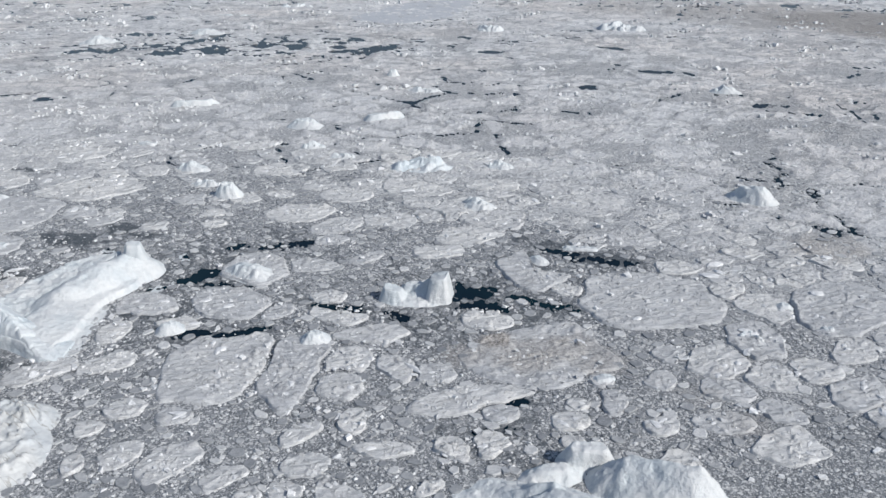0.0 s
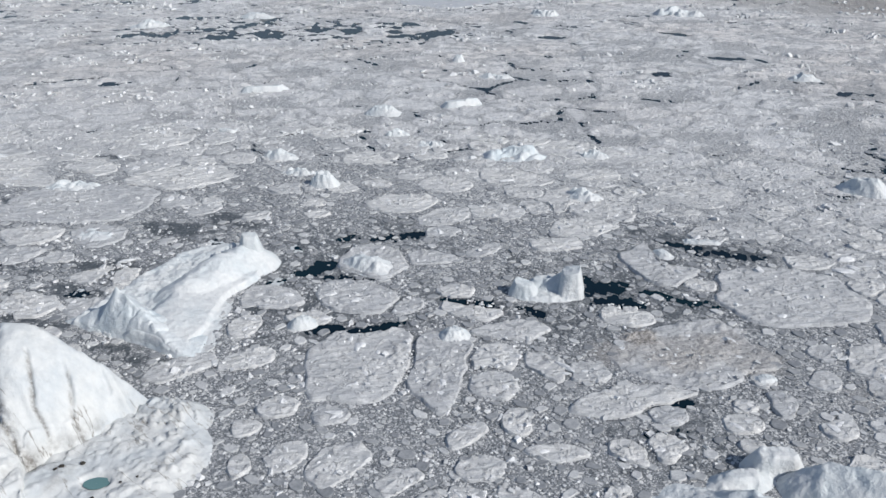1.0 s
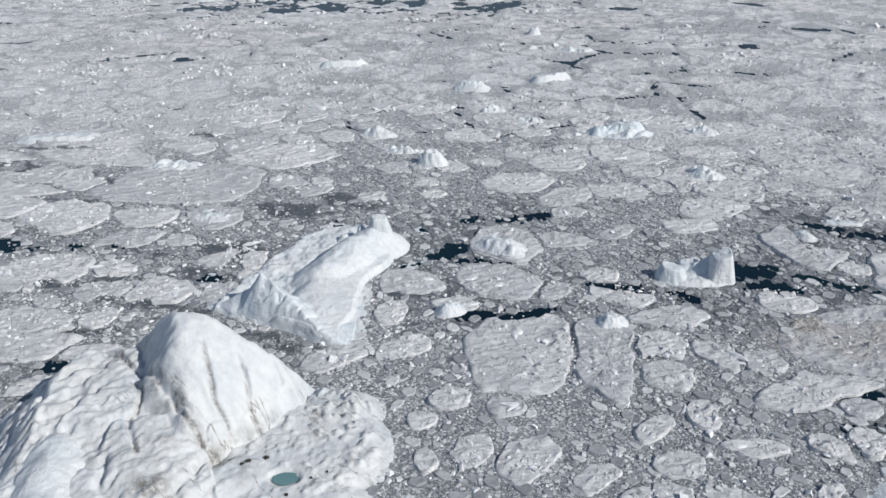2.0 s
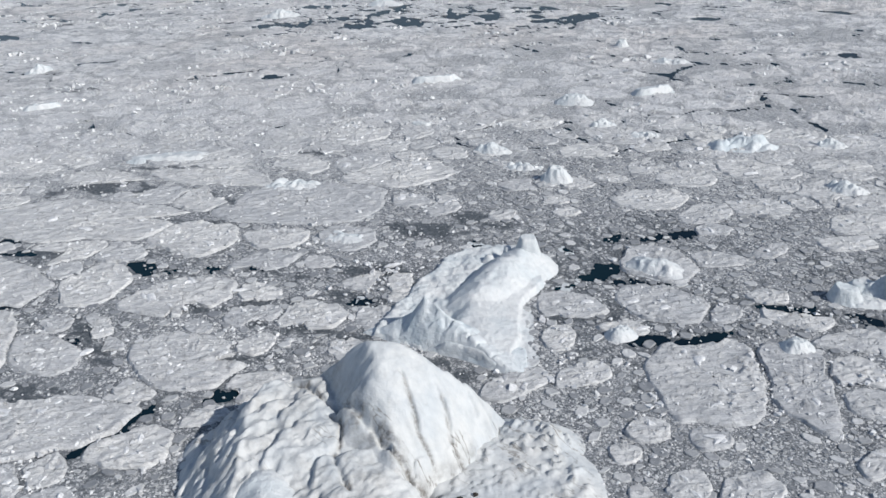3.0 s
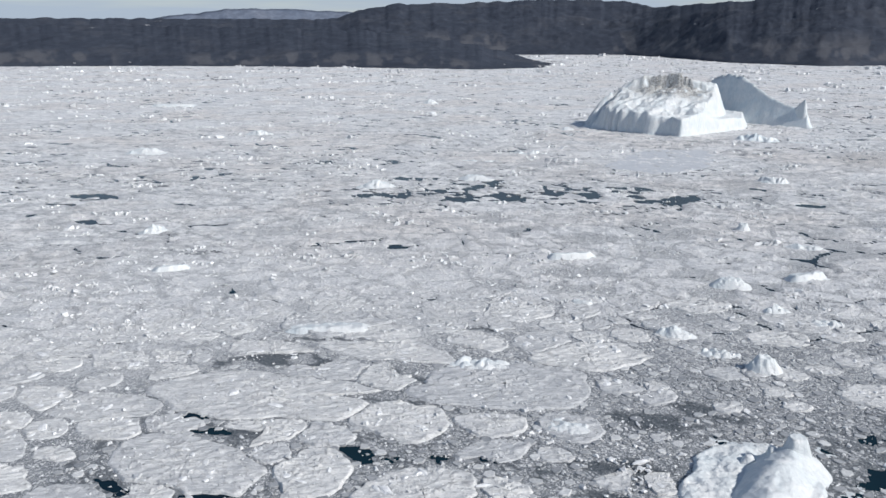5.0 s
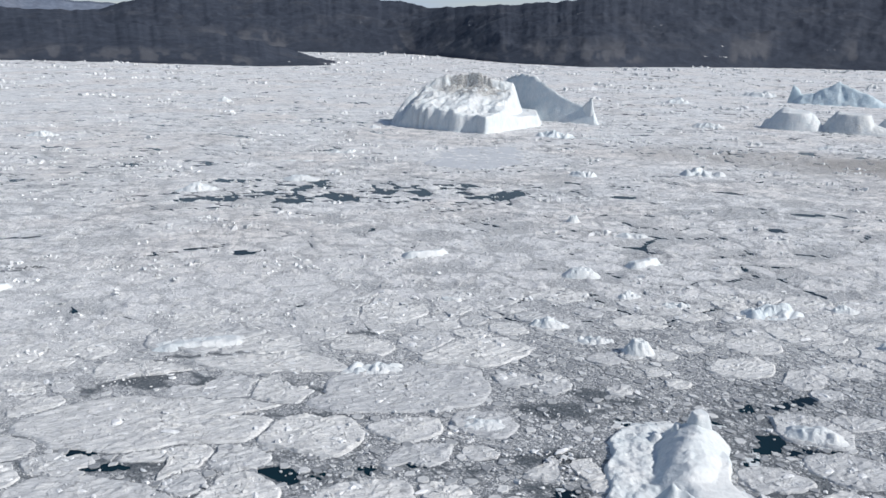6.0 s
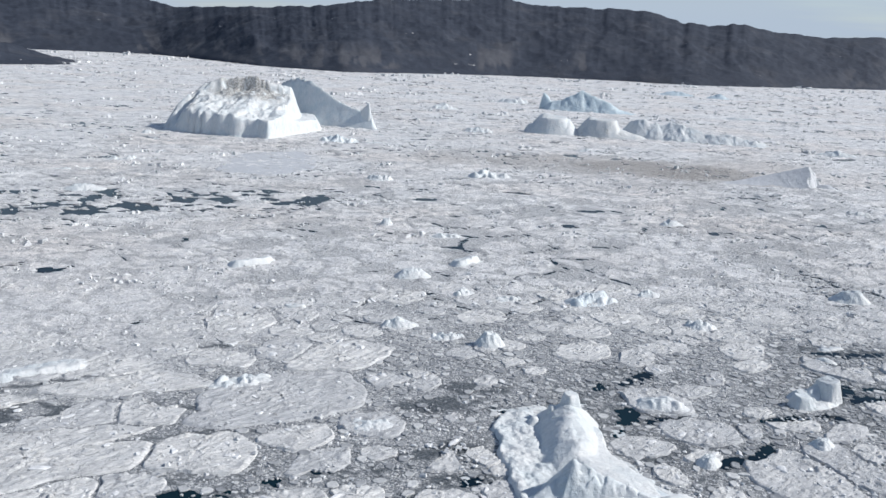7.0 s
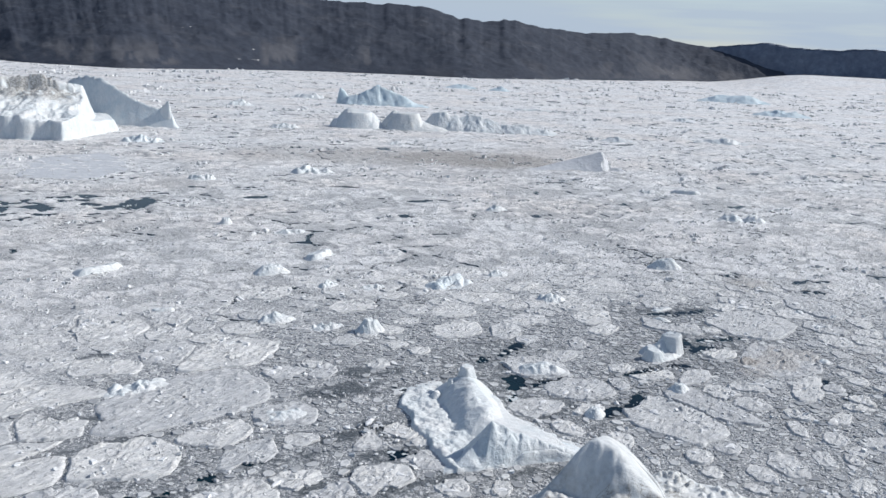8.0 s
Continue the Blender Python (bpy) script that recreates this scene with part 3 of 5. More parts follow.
# ---- icebergs: height forms on a fine grid ----
def lump(x, y, cx, cy, a, b, ang, h, k=2.0, n=2.4, tilt=(0.0, 0.0)):
    """A flat-topped mound; k: how steep its sides are; tilt: rise of the top per metre."""
    c, s = math.cos(radians(ang)), math.sin(radians(ang))
    u, v = (x - cx) * c + (y - cy) * s, -(x - cx) * s + (y - cy) * c
    d = (abs(u / a) ** n + abs(v / b) ** n) ** (1 / n)
    top = h + tilt[0] * (x - cx) + tilt[1] * (y - cy)
    return np.where(d < 1.6, top * np.clip((1 - d) * k, -0.3, 1), -0.5)


def crest(x, y, p, q, left, right, power=1.0):
    """A crest from p to q (x, y, height); left, right: the width of its slopes on either side, seen from p towards q."""
    dx, dy = q[0] - p[0], q[1] - p[1]
    L = math.hypot(dx, dy)
    t = np.clip(((x - p[0]) * dx + (y - p[1]) * dy) / (L * L), 0, 1)
    side = (dx * (y - p[1]) - dy * (x - p[0])) / L
    d = np.hypot(x - p[0] - t * dx, y - p[1] - t * dy)
    w = np.where(side > 0, left, right)
    return (p[2] + (q[2] - p[2]) * t) * np.clip(1 - (d / w) ** power, -0.3, 1)


def ice_form(name, label, category, x0, y0, hx, hy, cell, shape, mat, jag=0.5, soft=True, group="", kind="", silt=None, parent=None):
    """An iceberg: shape(x, y) gives its height in world metres; the grid covers x0 +- hx, y0 +- hy."""
    nx, ny = int(2 * hx / cell) + 1, int(2 * hy / cell) + 1
    gx, gy = np.meshgrid(np.linspace(-hx, hx, nx), np.linspace(-hy, hy, ny), indexing="ij")
    seed = int(abs(x0 * 7 + y0 * 13)) % 997
    big = max(hx, hy) / 3.5
    x, y = gx + x0, gy + y0
    wx = x + (fbm(x / big, y / big, 4, seed) - 0.5) * big * 0.5 * jag
    wy = y + (fbm(x / big + 30, y / big, 4, seed + 2) - 0.5) * big * 0.5 * jag
    z = shape(wx, wy)
    rough = (fbm(x / (5 * cell), y / (5 * cell), 4, seed + 4, 0.6) - 0.5) * 4.0 * cell + (1 - abs(2 * fbm(x / (11 * cell), y / (11 * cell), 3, seed + 6) - 1) - 0.7) * 2.2 * cell
    z = z + jag * rough * smooth(-0.2, 0.3 * max(1.0, z.max() * 0.2), z)
    if not soft:
        p = np.pad(z, 1, mode="edge")
        z = (p[:-2, 1:-1] + p[2:, 1:-1] + p[1:-1, :-2] + p[1:-1, 2:] + 2 * p[1:-1, 1:-1]) / 6
    z = np.maximum(z, -0.35)
    z[0, :] = z[-1, :] = z[:, 0] = z[:, -1] = -0.35
    quads = grid_quads(nx, ny)
    zf = z.ravel()
    keep = (zf[quads] > -0.34).any(1)
    quads = quads[keep]
    used = np.unique(quads)
    back = np.full(nx * ny, -1)
    back[used] = np.arange(len(used))
    v = np.stack([gx.ravel(), gy.ravel(), zf], 1)[used]
    s = silt(x, y, z).ravel()[used] if silt else np.zeros(len(used))
    ob = quick_mesh(name, v, back[quads], mat, soft, {"silt": s})
    if parent:
        ob.parent = parent
        ob.location = (x0 - parent.location.x, y0 - parent.location.y, 0)
    else:
        ob.location = (x0, y0, 0)
    return tagged(ob, label, category, group, kind)


def base_of(name, label, category, x, y, group=""):
    """An empty at the base of a thing, to which its parts are tied."""
    ob = new(name)
    ob.location = (x, y, 0)
    return tagged(ob, label, category, group)


def top_of(*forms):
    z = forms[0]
    for f in forms[1:]:
        z = np.maximum(z, f)
    return z


CRACKS = [  # dirty cracks of the great face: points from top to foot, width, depth
    (((-133, 145.7), (-130, 145), (-120.5, 135.6), (-116, 131.6), (-110.5, 126.2), (-106.8, 124.2)), 0.45, 1.2),
    (((-111.5, 139), (-109.6, 135), (-107.6, 131.5), (-104.4, 128.8)), 0.3, 0.7),
    (((-116, 131.6), (-112.6, 129.6), (-108.2, 126.8)), 0.32, 0.7),
    (((-104.8, 139), (-103, 134.5), (-100.2, 132.6)), 0.28, 0.6),
    (((-122, 127.5), (-120.6, 124), (-118.4, 120.6)), 0.4, 0.9),
    (((-124, 137), (-121.6, 133), (-121.3, 127.5)), 0.4, 0.9),
]


def crack_depth(x, y, wide=1.0):
    """0 to 1 on the cracks, and their depth in metres."""
    wx, wy = x + 1.6 * (fbm(x / 3, y / 3, 3, 311) - 0.5), y + 1.6 * (fbm(x / 3 + 9, y / 3, 3, 313) - 0.5)
    best, deep = np.zeros(x.shape), np.zeros(x.shape)
    for points, width, depth in CRACKS:
        for (x1, y1), (x2, y2) in zip(points, points[1:]):
            dx, dy = x2 - x1, y2 - y1
            t = np.clip(((wx - x1) * dx + (wy - y1) * dy) / (dx * dx + dy * dy), 0, 1)
            k = np.exp(-((np.hypot(wx - x1 - t * dx, wy - y1 - t * dy) / (width * wide)) ** 2))
            best, deep = np.maximum(best, k), np.maximum(deep, depth * k)
    return best, deep


def near_berg(x, y):
    # a sloping convex face under a short summit ridge, a shaded cliff behind and a low worn back
    face = 20.5 - 0.85 * ((x + 124) * 0.82 - (y - 131) * 0.57) + 3.0 * np.exp(-(((x + 110) / 9) ** 2) - ((y - 139) / 11) ** 2)
    run = (x + 124) * 0.82 - (y - 131) * 0.57
    scallop = 2.2 * (abs(2 * vnoise((x * 0.57 + y * 0.82) / 6.5, 0 * x, 306) - 1) - 0.5)
    face = face - 0.11 * np.clip(run - 11 + scallop, 0, 20) ** 2
    north = 21.6 - 0.92 * np.clip(x + 112, 0, 60) - 2.3 * ((y - 144.5) - 0.03 * (x + 118))
    along, off = (x + 118) * 0.378 - (y - 143) * 0.925, -(x + 118) * 0.925 - (y - 143) * 0.378
    off = off + 5.0 * (fbm(along / 8, off / 18, 4, 291) - 0.5)
    west = 21.4 - 0.62 * np.clip(along, 0, 40) - (0.9 + 0.7 * smooth(8, 0, along)) * off
    z = -np.log(sum(np.exp(-1.7 * np.clip(p, -15, 40)) for p in (face, north, west, 21.6 + 0 * x))) / 1.7
    gully = 1 - abs(2 * fbm((x - 0.4 * y) / 9, (y + 0.4 * x) / 15, 4, 299, 0.6) - 1)
    back = 11.0 - 0.75 * np.clip(-138 - x, 0, 40) - 0.9 * np.clip(y - 147 - 0.25 * (x + 130), 0, 40) - 0.16 * np.clip(x + 126, 0, 40) - 0.2 * np.clip(128 - y, 0, 40)
    across, down = 0.67 * x - 0.74 * y + 5 * fbm(x / 9, y / 9, 3, 288), 0.74 * x + 0.67 * y
    layers = 1 - abs(2 * fbm(across / 4.2, down / 13, 4, 287, 0.6) - 1)
    back = back - 1.1 * smooth(0.74, 0.99, gully) + 3.0 * (fbm(x / 13, y / 11, 3, 297) - 0.5) + 1.0 * (layers - 0.7) + 0.9 * (fbm(across / 1.3, down / 2.6, 4, 295, 0.65) - 0.5)
    back = np.where(x + 0.38 * (y - 125) < -108, back, np.minimum(back, z))
    step = smooth(0.4, 0.6, fbm((x + 0.7 * y) / 6, y / 22, 3, 301))
    groove = 1 - abs(2 * vnoise((x * 0.57 + y * 0.82) / 3.0 + 2 * fbm(x / 12, y / 12, 2, 304), (x * 0.82 - y * 0.57) / 45, 302) - 1)
    z = z - (0.5 * step + 0.8 * smooth(0.7, 1.0, groove) * smooth(17, 10, z)) * smooth(2, 6, z) * smooth(1, -2, off)
    return np.maximum(z, back) - crack_depth(x, y)[1]


def near_mound(x, y):
    z = crest(x, y, (-133, 121, 10.5), (-127, 98, 8.5), 12, 12, 1.7)
    return z - 1.2 * (fbm(x / 6, y / 6, 3, 293) - 0.4) * smooth(1, 4, z)


def near_apron(x, y):
    # low shelf of frozen debris at the foot of the face
    z = top_of(lump(x, y, -93, 129, 16.5, 15, 30, 1.8, 4.0), lump(x, y, -88, 142.5, 9.5, 5.5, -20, 2.4, 1.8), lump(x, y, -99, 112, 21, 15, 0, 1.8, 3.5), lump(x, y, -104, 121, 12, 9, 40, 3.0, 1.4))
    z = z + (0.55 + 0.7 * np.exp(-(((x + 85) / 8) ** 2) - ((y - 139) / 8) ** 2)) * smooth(0.50, 0.8, fbm(x / 1.7, y / 1.4, 4, 303, 0.6)) * smooth(0.8, 1.5, z)
    pool = np.hypot((x + 94.5) / 2.6, (y - 121.5) / 1.9)
    return np.where(pool < 1.25, np.minimum(z, 1.0 + 0.9 * smooth(0.85, 1.25, pool)), z)


def near_silt_shade(x, y, z):
    across = x * 0.57 + y * 0.82 + 2.4 * (fbm(x / 9, y / 9, 3, 315) - 0.5)
    down = x * 0.82 - y * 0.57
    foot = smooth(1.9, 2.8, z) * (1 - smooth(3.2, 5.4, z)) * (1 - smooth(139, 143, y)) * smooth(-116, -110, x)
    foot = foot * smooth(0.40, 0.6, fbm(x / 5, y / 5, 4, 305))
    line = 1 - smooth(0.0, 0.11, abs(vnoise(across / 3.4, down / 40, 307) - 0.5))
    line = line * smooth(4, 7, z) * (1 - smooth(16, 19, z)) * smooth(0.40, 0.56, fbm(across / 6, down / 8, 3, 311)) * smooth(-126, -118, x)
    off = -(x + 118) * 0.925 - (y - 143) * 0.378
    seam = np.exp(-(((off - 2.5) / 3.0) ** 2)) * smooth(0.50, 0.62, fbm(x / 3, y / 3, 4, 309)) * smooth(2, 6, z) * (1 - smooth(12, 16, z))
    # silt over the back, spread wide so the colour also carries its slope's shade
    back = smooth(0.5, 3.5, off) * smooth(0.38, 0.62, fbm(x / 5, y / 5, 5, 313)) * smooth(1, 4, z)
    stones = (fbm(x / 0.9, y / 0.9, 2, 317) > 0.83) * (x > -104) * (z < 4)
    cracks = crack_depth(x, y, 1.25)[0] * smooth(0.30, 0.52, fbm(x / 4, y / 4, 4, 319))
    rubbish = np.exp(-(((x + 106.5) / 2.8) ** 2) - ((y - 124.4) / 1.6) ** 2) + np.exp(-(((x + 114.5) / 3.0) ** 2) - ((y - 113.5) / 1.8) ** 2)
    return np.clip(0.35 * foot + 0.12 * line + 0.45 * seam + 0.28 * back + 0.6 * stones + 0.9 * cracks + 0.85 * rubbish, 0, 0.9)


def ridge_cliff(x, y):
    """Metres behind the foot of the ribbed cliff."""
    return (x + 122.5) * 0.459 + (y - 179.2) * 0.888 + 1.6 * (fbm((x - y) / 9, 0 * x, 3, 329) - 0.5)


def ridge_berg(x, y):
    # a smooth dome under the block, a sheet that slopes down to the east and a low dirty shelf in the west
    dome = top_of(
        crest(x, y, (-87, 211, 6.2), (-95, 199, 6.0), 9, 9, 1.6),
        crest(x, y, (-95, 199, 5.8), (-99, 192, 4.8), 9, 9, 1.4),
    )
    east = np.interp(y, (164, 168, 176, 184, 191, 200, 208, 214), (-96.5, -91, -89, -89, -88.5, -83, -80.5, -84)) + 1.5 * (fbm(y / 5, x * 0, 3, 331) - 0.5)
    sheet = np.clip(np.minimum(3.2 + 0.035 * (y - 180), 1.5 + 0.20 * (east - x)), 0, 4.2) * smooth(-0.4, 0.5, east - x) * smooth(216, 210, y) * smooth(-106, -99, x - 0.3 * (y - 190))
    west = np.interp(y, (176, 183, 195, 209, 219, 226), (-122.5, -121.5, -117, -110.5, -106, -97)) + 3.0 * (fbm(y / 7, x * 0, 3, 333, 0.6) - 0.5)
    shelf = (0.7 + 0.5 * smooth(5, 0, x - west) + 2.4 * (fbm(x / 4.0, y / 4.0, 5, 325, 0.6) - 0.45)) * smooth(-0.4, 0.6, x - west) * smooth(226, 220, y) * smooth(-85, -92, x)
    dome = dome * (0.80 + 0.42 * fbm(x / 6, y / 6, 4, 339))
    z = top_of(dome, sheet, shelf)
    return np.minimum(z, 3.4 * ridge_cliff(x, y))


def ridge_block(x, y):
    return top_of(
        lump(x, y, -86.0, 211.5, 4.8, 3.6, 10, 8.8, 1.7, 3.2, (-0.10, 0.06)),
        lump(x, y, -91.2, 213.0, 2.2, 2.2, 20, 5.4, 1.6, 2.4),
        lump(x, y, -96.0, 214.0, 2.4, 2.0, 20, 2.6, 1.4, 2.2),
    )


def ridge_spire(x, y):
    # a sharp blue crest along the cliff, highest at its peak, with broken steps on its way down to the tip
    n = ridge_cliff(x, y)
    z = top_of(
        crest(x, y, (-110, 179.2, 10.6), (-112.5, 180.4, 6.0), 7, 4.0, 1.0),
        crest(x, y, (-112.5, 180.4, 6.0), (-122.0, 180.6, 0.8), 6, 3.2, 1.0),
        crest(x, y, (-110, 179.2, 10.6), (-104, 175.0, 6.8), 8.0, 8, 0.9),
        crest(x, y, (-104, 175.0, 6.8), (-96.5, 168.0, 3.2), 10, 8, 1.0),
    )
    z = z - 0.6 * smooth(0.72, 1.0, 1 - abs(2 * fbm((x + y) / 8, (x - y) / 5, 3, 335) - 1)) * smooth(1, 4, z)
    ribs = 1 + 0.16 * (fbm((x - y) / 2.2, (x + y) / 6, 3, 337) - 0.5)
    return np.minimum(z, 1.9 * n * ribs)


def table_berg(x, y):
    # r runs along the camera-side width, f runs back from the front corner
    r = (x - 25.6) * 0.956 - (y - 842.8) * 0.292
    f = (x - 25.6) * 0.292 + (y - 842.8) * 0.956
    along = (-80 * r + 36 * f) / 87.7
    flute = (1 - abs(2 * vnoise(along / 7.5, r * 0 + 3.3, 331) - 1)) * smooth(4, 14, along)
    dl = (36 * r + 80 * f) / 87.7 - 4.6 * flute - 5 * (fbm(along / 22, r * 0, 3, 343) - 0.5)
    db = -0.84 * r + 0.543 * f + 2.0 * (fbm(f / 14, r * 0, 3, 345) - 0.5)
    dw = (r + 97) * 0.75 + (f - 45) * -0.15 + 5 * (fbm(f / 9, r / 9, 3, 333) - 0.5)
    rise = 17.5 + 6.5 * (fbm(along / 20, f * 0, 3, 347) - 0.4) + 0.36 * np.clip(f - 22 - 0.1 * np.abs(r + 30), 0, 80) + 6 * (1 - abs(2 * fbm((r + f) / 30, (f - r) / 14, 4, 335) - 1) - 0.6) * smooth(8, 24, f)
    rise = np.where(db < 16, np.minimum(rise, 24 - 0.10 * f + 0.4 * np.clip(db, 0, 20)), rise)
    body = rise * smooth(-0.5, 6.0, dl) ** 0.7 * smooth(-0.5, 2.5, db) * smooth(-2, 18, dw) * smooth(128, 104, f) * smooth(30, 12, r - 0.15 * f)
    low = (18.5 - 0.09 * (r + 20) + 2.5 * (fbm(r / 12, f / 12, 3, 349) - 0.5)) * smooth(-20, -8, r) * smooth(-0.5, 2.5, db) * smooth(-0.5, 4.0, dl) * smooth(166, 156, f) * smooth(62, 54, r)
    return top_of(body, low)


def table_fin(x, y):
    r = (x - 25.6) * 0.956 - (y - 842.8) * 0.292
    f = (x - 25.6) * 0.292 + (y - 842.8) * 0.956
    # a wave of ice: a rounded top that sweeps down to a low neck
    top = np.interp(r, (10, 14, 20, 29, 41, 51, 60, 70, 83, 96, 110, 120, 126), (-0.5, 32, 46, 51, 53, 51, 46, 38.5, 30, 24, 19, 16, -0.5))
    line = np.interp(r, (20, 48, 126), (190, 172, 126))
    d = f - line
    hollow = 1 - (np.clip(-d / 13, 0, 1.2)) ** 0.75
    return np.where(d < 0, top * np.maximum(hollow, -0.3), top * np.clip(1 - d / 12, -0.3, 1))


def table_spire(x, y):
    r = (x - 25.6) * 0.956 - (y - 842.8) * 0.292
    f = (x - 25.6) * 0.292 + (y - 842.8) * 0.956
    return top_of(
        crest(r, f, (104, 140, 15), (117, 131, 30), 6, 6, 1.0),
        crest(r, f, (117, 131, 30), (122, 128, 5), 7, 6, 0.9),
    )


def table_crown(x, y):
    r = (x - 25.6) * 0.956 - (y - 842.8) * 0.292
    f = (x - 25.6) * 0.292 + (y - 842.8) * 0.956
    backs = top_of(
        crest(r, f, (-90, 72, 27), (-69, 84, 44), 14, 17, 1.0),
        crest(r, f, (-69, 84, 44), (-42, 92, 55), 16, 24, 1.0),
        crest(r, f, (-42, 92, 55), (-9, 95, 57), 16, 22, 1.0),
        crest(r, f, (-9, 95, 57), (18, 92, 47), 14, 18, 1.0),
    )
    backs = backs - 2.5 * smooth(0.6, 1.0, 1 - abs(2 * fbm(r / 13, f / 13, 4, 339) - 1)) * smooth(10, 25, backs)
    return backs


def table_silt(x, y, z):
    r = (x - 25.6) * 0.956 - (y - 842.8) * 0.292
    f = (x - 25.6) * 0.292 + (y - 842.8) * 0.956
    d = np.exp(-(((r + 14) / 26) ** 2) - ((f - 84) / 14) ** 2) * smooth(22, 34, z)
    seam = (1 - smooth(0.0, 0.03, abs(fbm(r / 30, f / 20, 4, 341) - 0.5))) * smooth(40, 60, f) * (r < 25)
    grub = smooth(0.55, 0.7, fbm(r / 12, f / 10, 4, 337)) * smooth(35, 60, f) * (r < 20)
    return np.clip(3.0 * d * smooth(0.30, 0.44, fbm(r / 7, f / 7, 4, 335)) + 0.3 * seam + 0.35 * grub, 0, 0.88)


def wing_berg(x, y):
    # a smooth ramp, highest at its broken end
    L = math.hypot(68, 38)
    u, v = ((x - 316) * 68 - (y - 524) * 38) / L, ((x - 316) * 38 + (y - 524) * 68) / L
    v = v - 6 * np.sin(np.clip(u / L, 0, 1) * 3.14)
    end = L + 5 * (fbm(v / 5, u * 0, 3, 355) - 0.5)
    top = 19 * np.clip(u / L, 0, 1) ** 1.25 + 0.8
    z = np.where(v < 0, top * np.clip(1 + v / (9 + 17 * np.clip(u / L, 0, 1)), -0.3, 1), top * np.clip(1 - v / 7, -0.3, 1))
    z = np.where(u > -3, z, -0.5)
    cut = (x - 376) * 0.34 - (y - 484) * 0.94
    z = np.minimum(np.minimum(z, 3.0 * (end - u)), 2.2 * (7 * (fbm(x / 6, y / 6, 3, 357) - 0.5) - cut))
    return top_of(z, lump(x, y, 382, 480, 9, 6, -50, 3.0, 1.5))


def berg_a(x, y):
    return top_of(
        crest(x, y, (622, 1213, 31), (632, 1204, 16), 7, 7),
        crest(x, y, (632, 1204, 15), (652, 1188, 19), 18, 16),
        crest(x, y, (652, 1188, 21), (674, 1171, 35), 20, 18),
        crest(x, y, (674, 1171, 35), (726, 1122, 5), 20, 18, 0.9),
    )


def berg_b(x, y):
    return top_of(lump(x, y, 393, 871, 25, 20, -35, 19, 2.8, 2.8), lump(x, y, 372, 886, 10, 12, -35, 10, 1.8), crest(x, y, (384, 878, 24), (404, 864, 21), 14, 20, 1.6))


def berg_c(x, y):
    return top_of(lump(x, y, 442, 838, 26, 22, -40, 20, 2.8, 2.8), crest(x, y, (430, 846, 23), (468, 812, 6), 14, 20, 1.2))


def berg_d(x, y):
    rag = 0.55 + 0.9 * fbm(x / 16, y / 16, 3, 351)
    return top_of(crest(x, y, (474, 826, 19), (520, 782, 17), 18, 16) * rag, crest(x, y, (520, 782, 15), (578, 720, 8), 18, 14) * rag)


def teal_berg(x, y):
    # a steep block with a broken back and two low lumps beside it
    return top_of(
        lump(x, y, -1.2, 193.0, 3.6, 4.6, -8, 6.2, 3.0, 4.0, (0.20, -0.10)),
        crest(x, y, (-6.5, 194.5, 3.2), (-1.5, 195, 5.6), 4.0, 3.6, 1.3),
        lump(x, y, -13, 192.6, 4.2, 3.0, -15, 3.4, 2.4, 3.0, (-0.1, 0.1)),
        lump(x, y, -8, 196.5, 5.0, 4.0, 10, 2.4, 1.8),
        lump(x, y, -7, 191.0, 8.0, 3.4, -4, 1.0, 2.0),
    )


def corner_berg(x, y):
    return top_of(
        lump(x, y, 26, 125, 5.4, 2.8, 5, 4.0, 2.4, 3),
        lump(x, y, 19, 121, 7, 3.4, 15, 2.0, 1.6),
        crest(x, y, (8, 117, 1.0), (18, 113, 5.5), 5, 7),
        crest(x, y, (33, 119, 6.0), (43, 114, 7.6), 5, 8, 1.4),
        crest(x, y, (18, 111, 5.5), (40, 102, 8.5), 8, 12),
        lump(x, y, 27, 106, 24, 10, -8, 3.2, 2.0),
    )


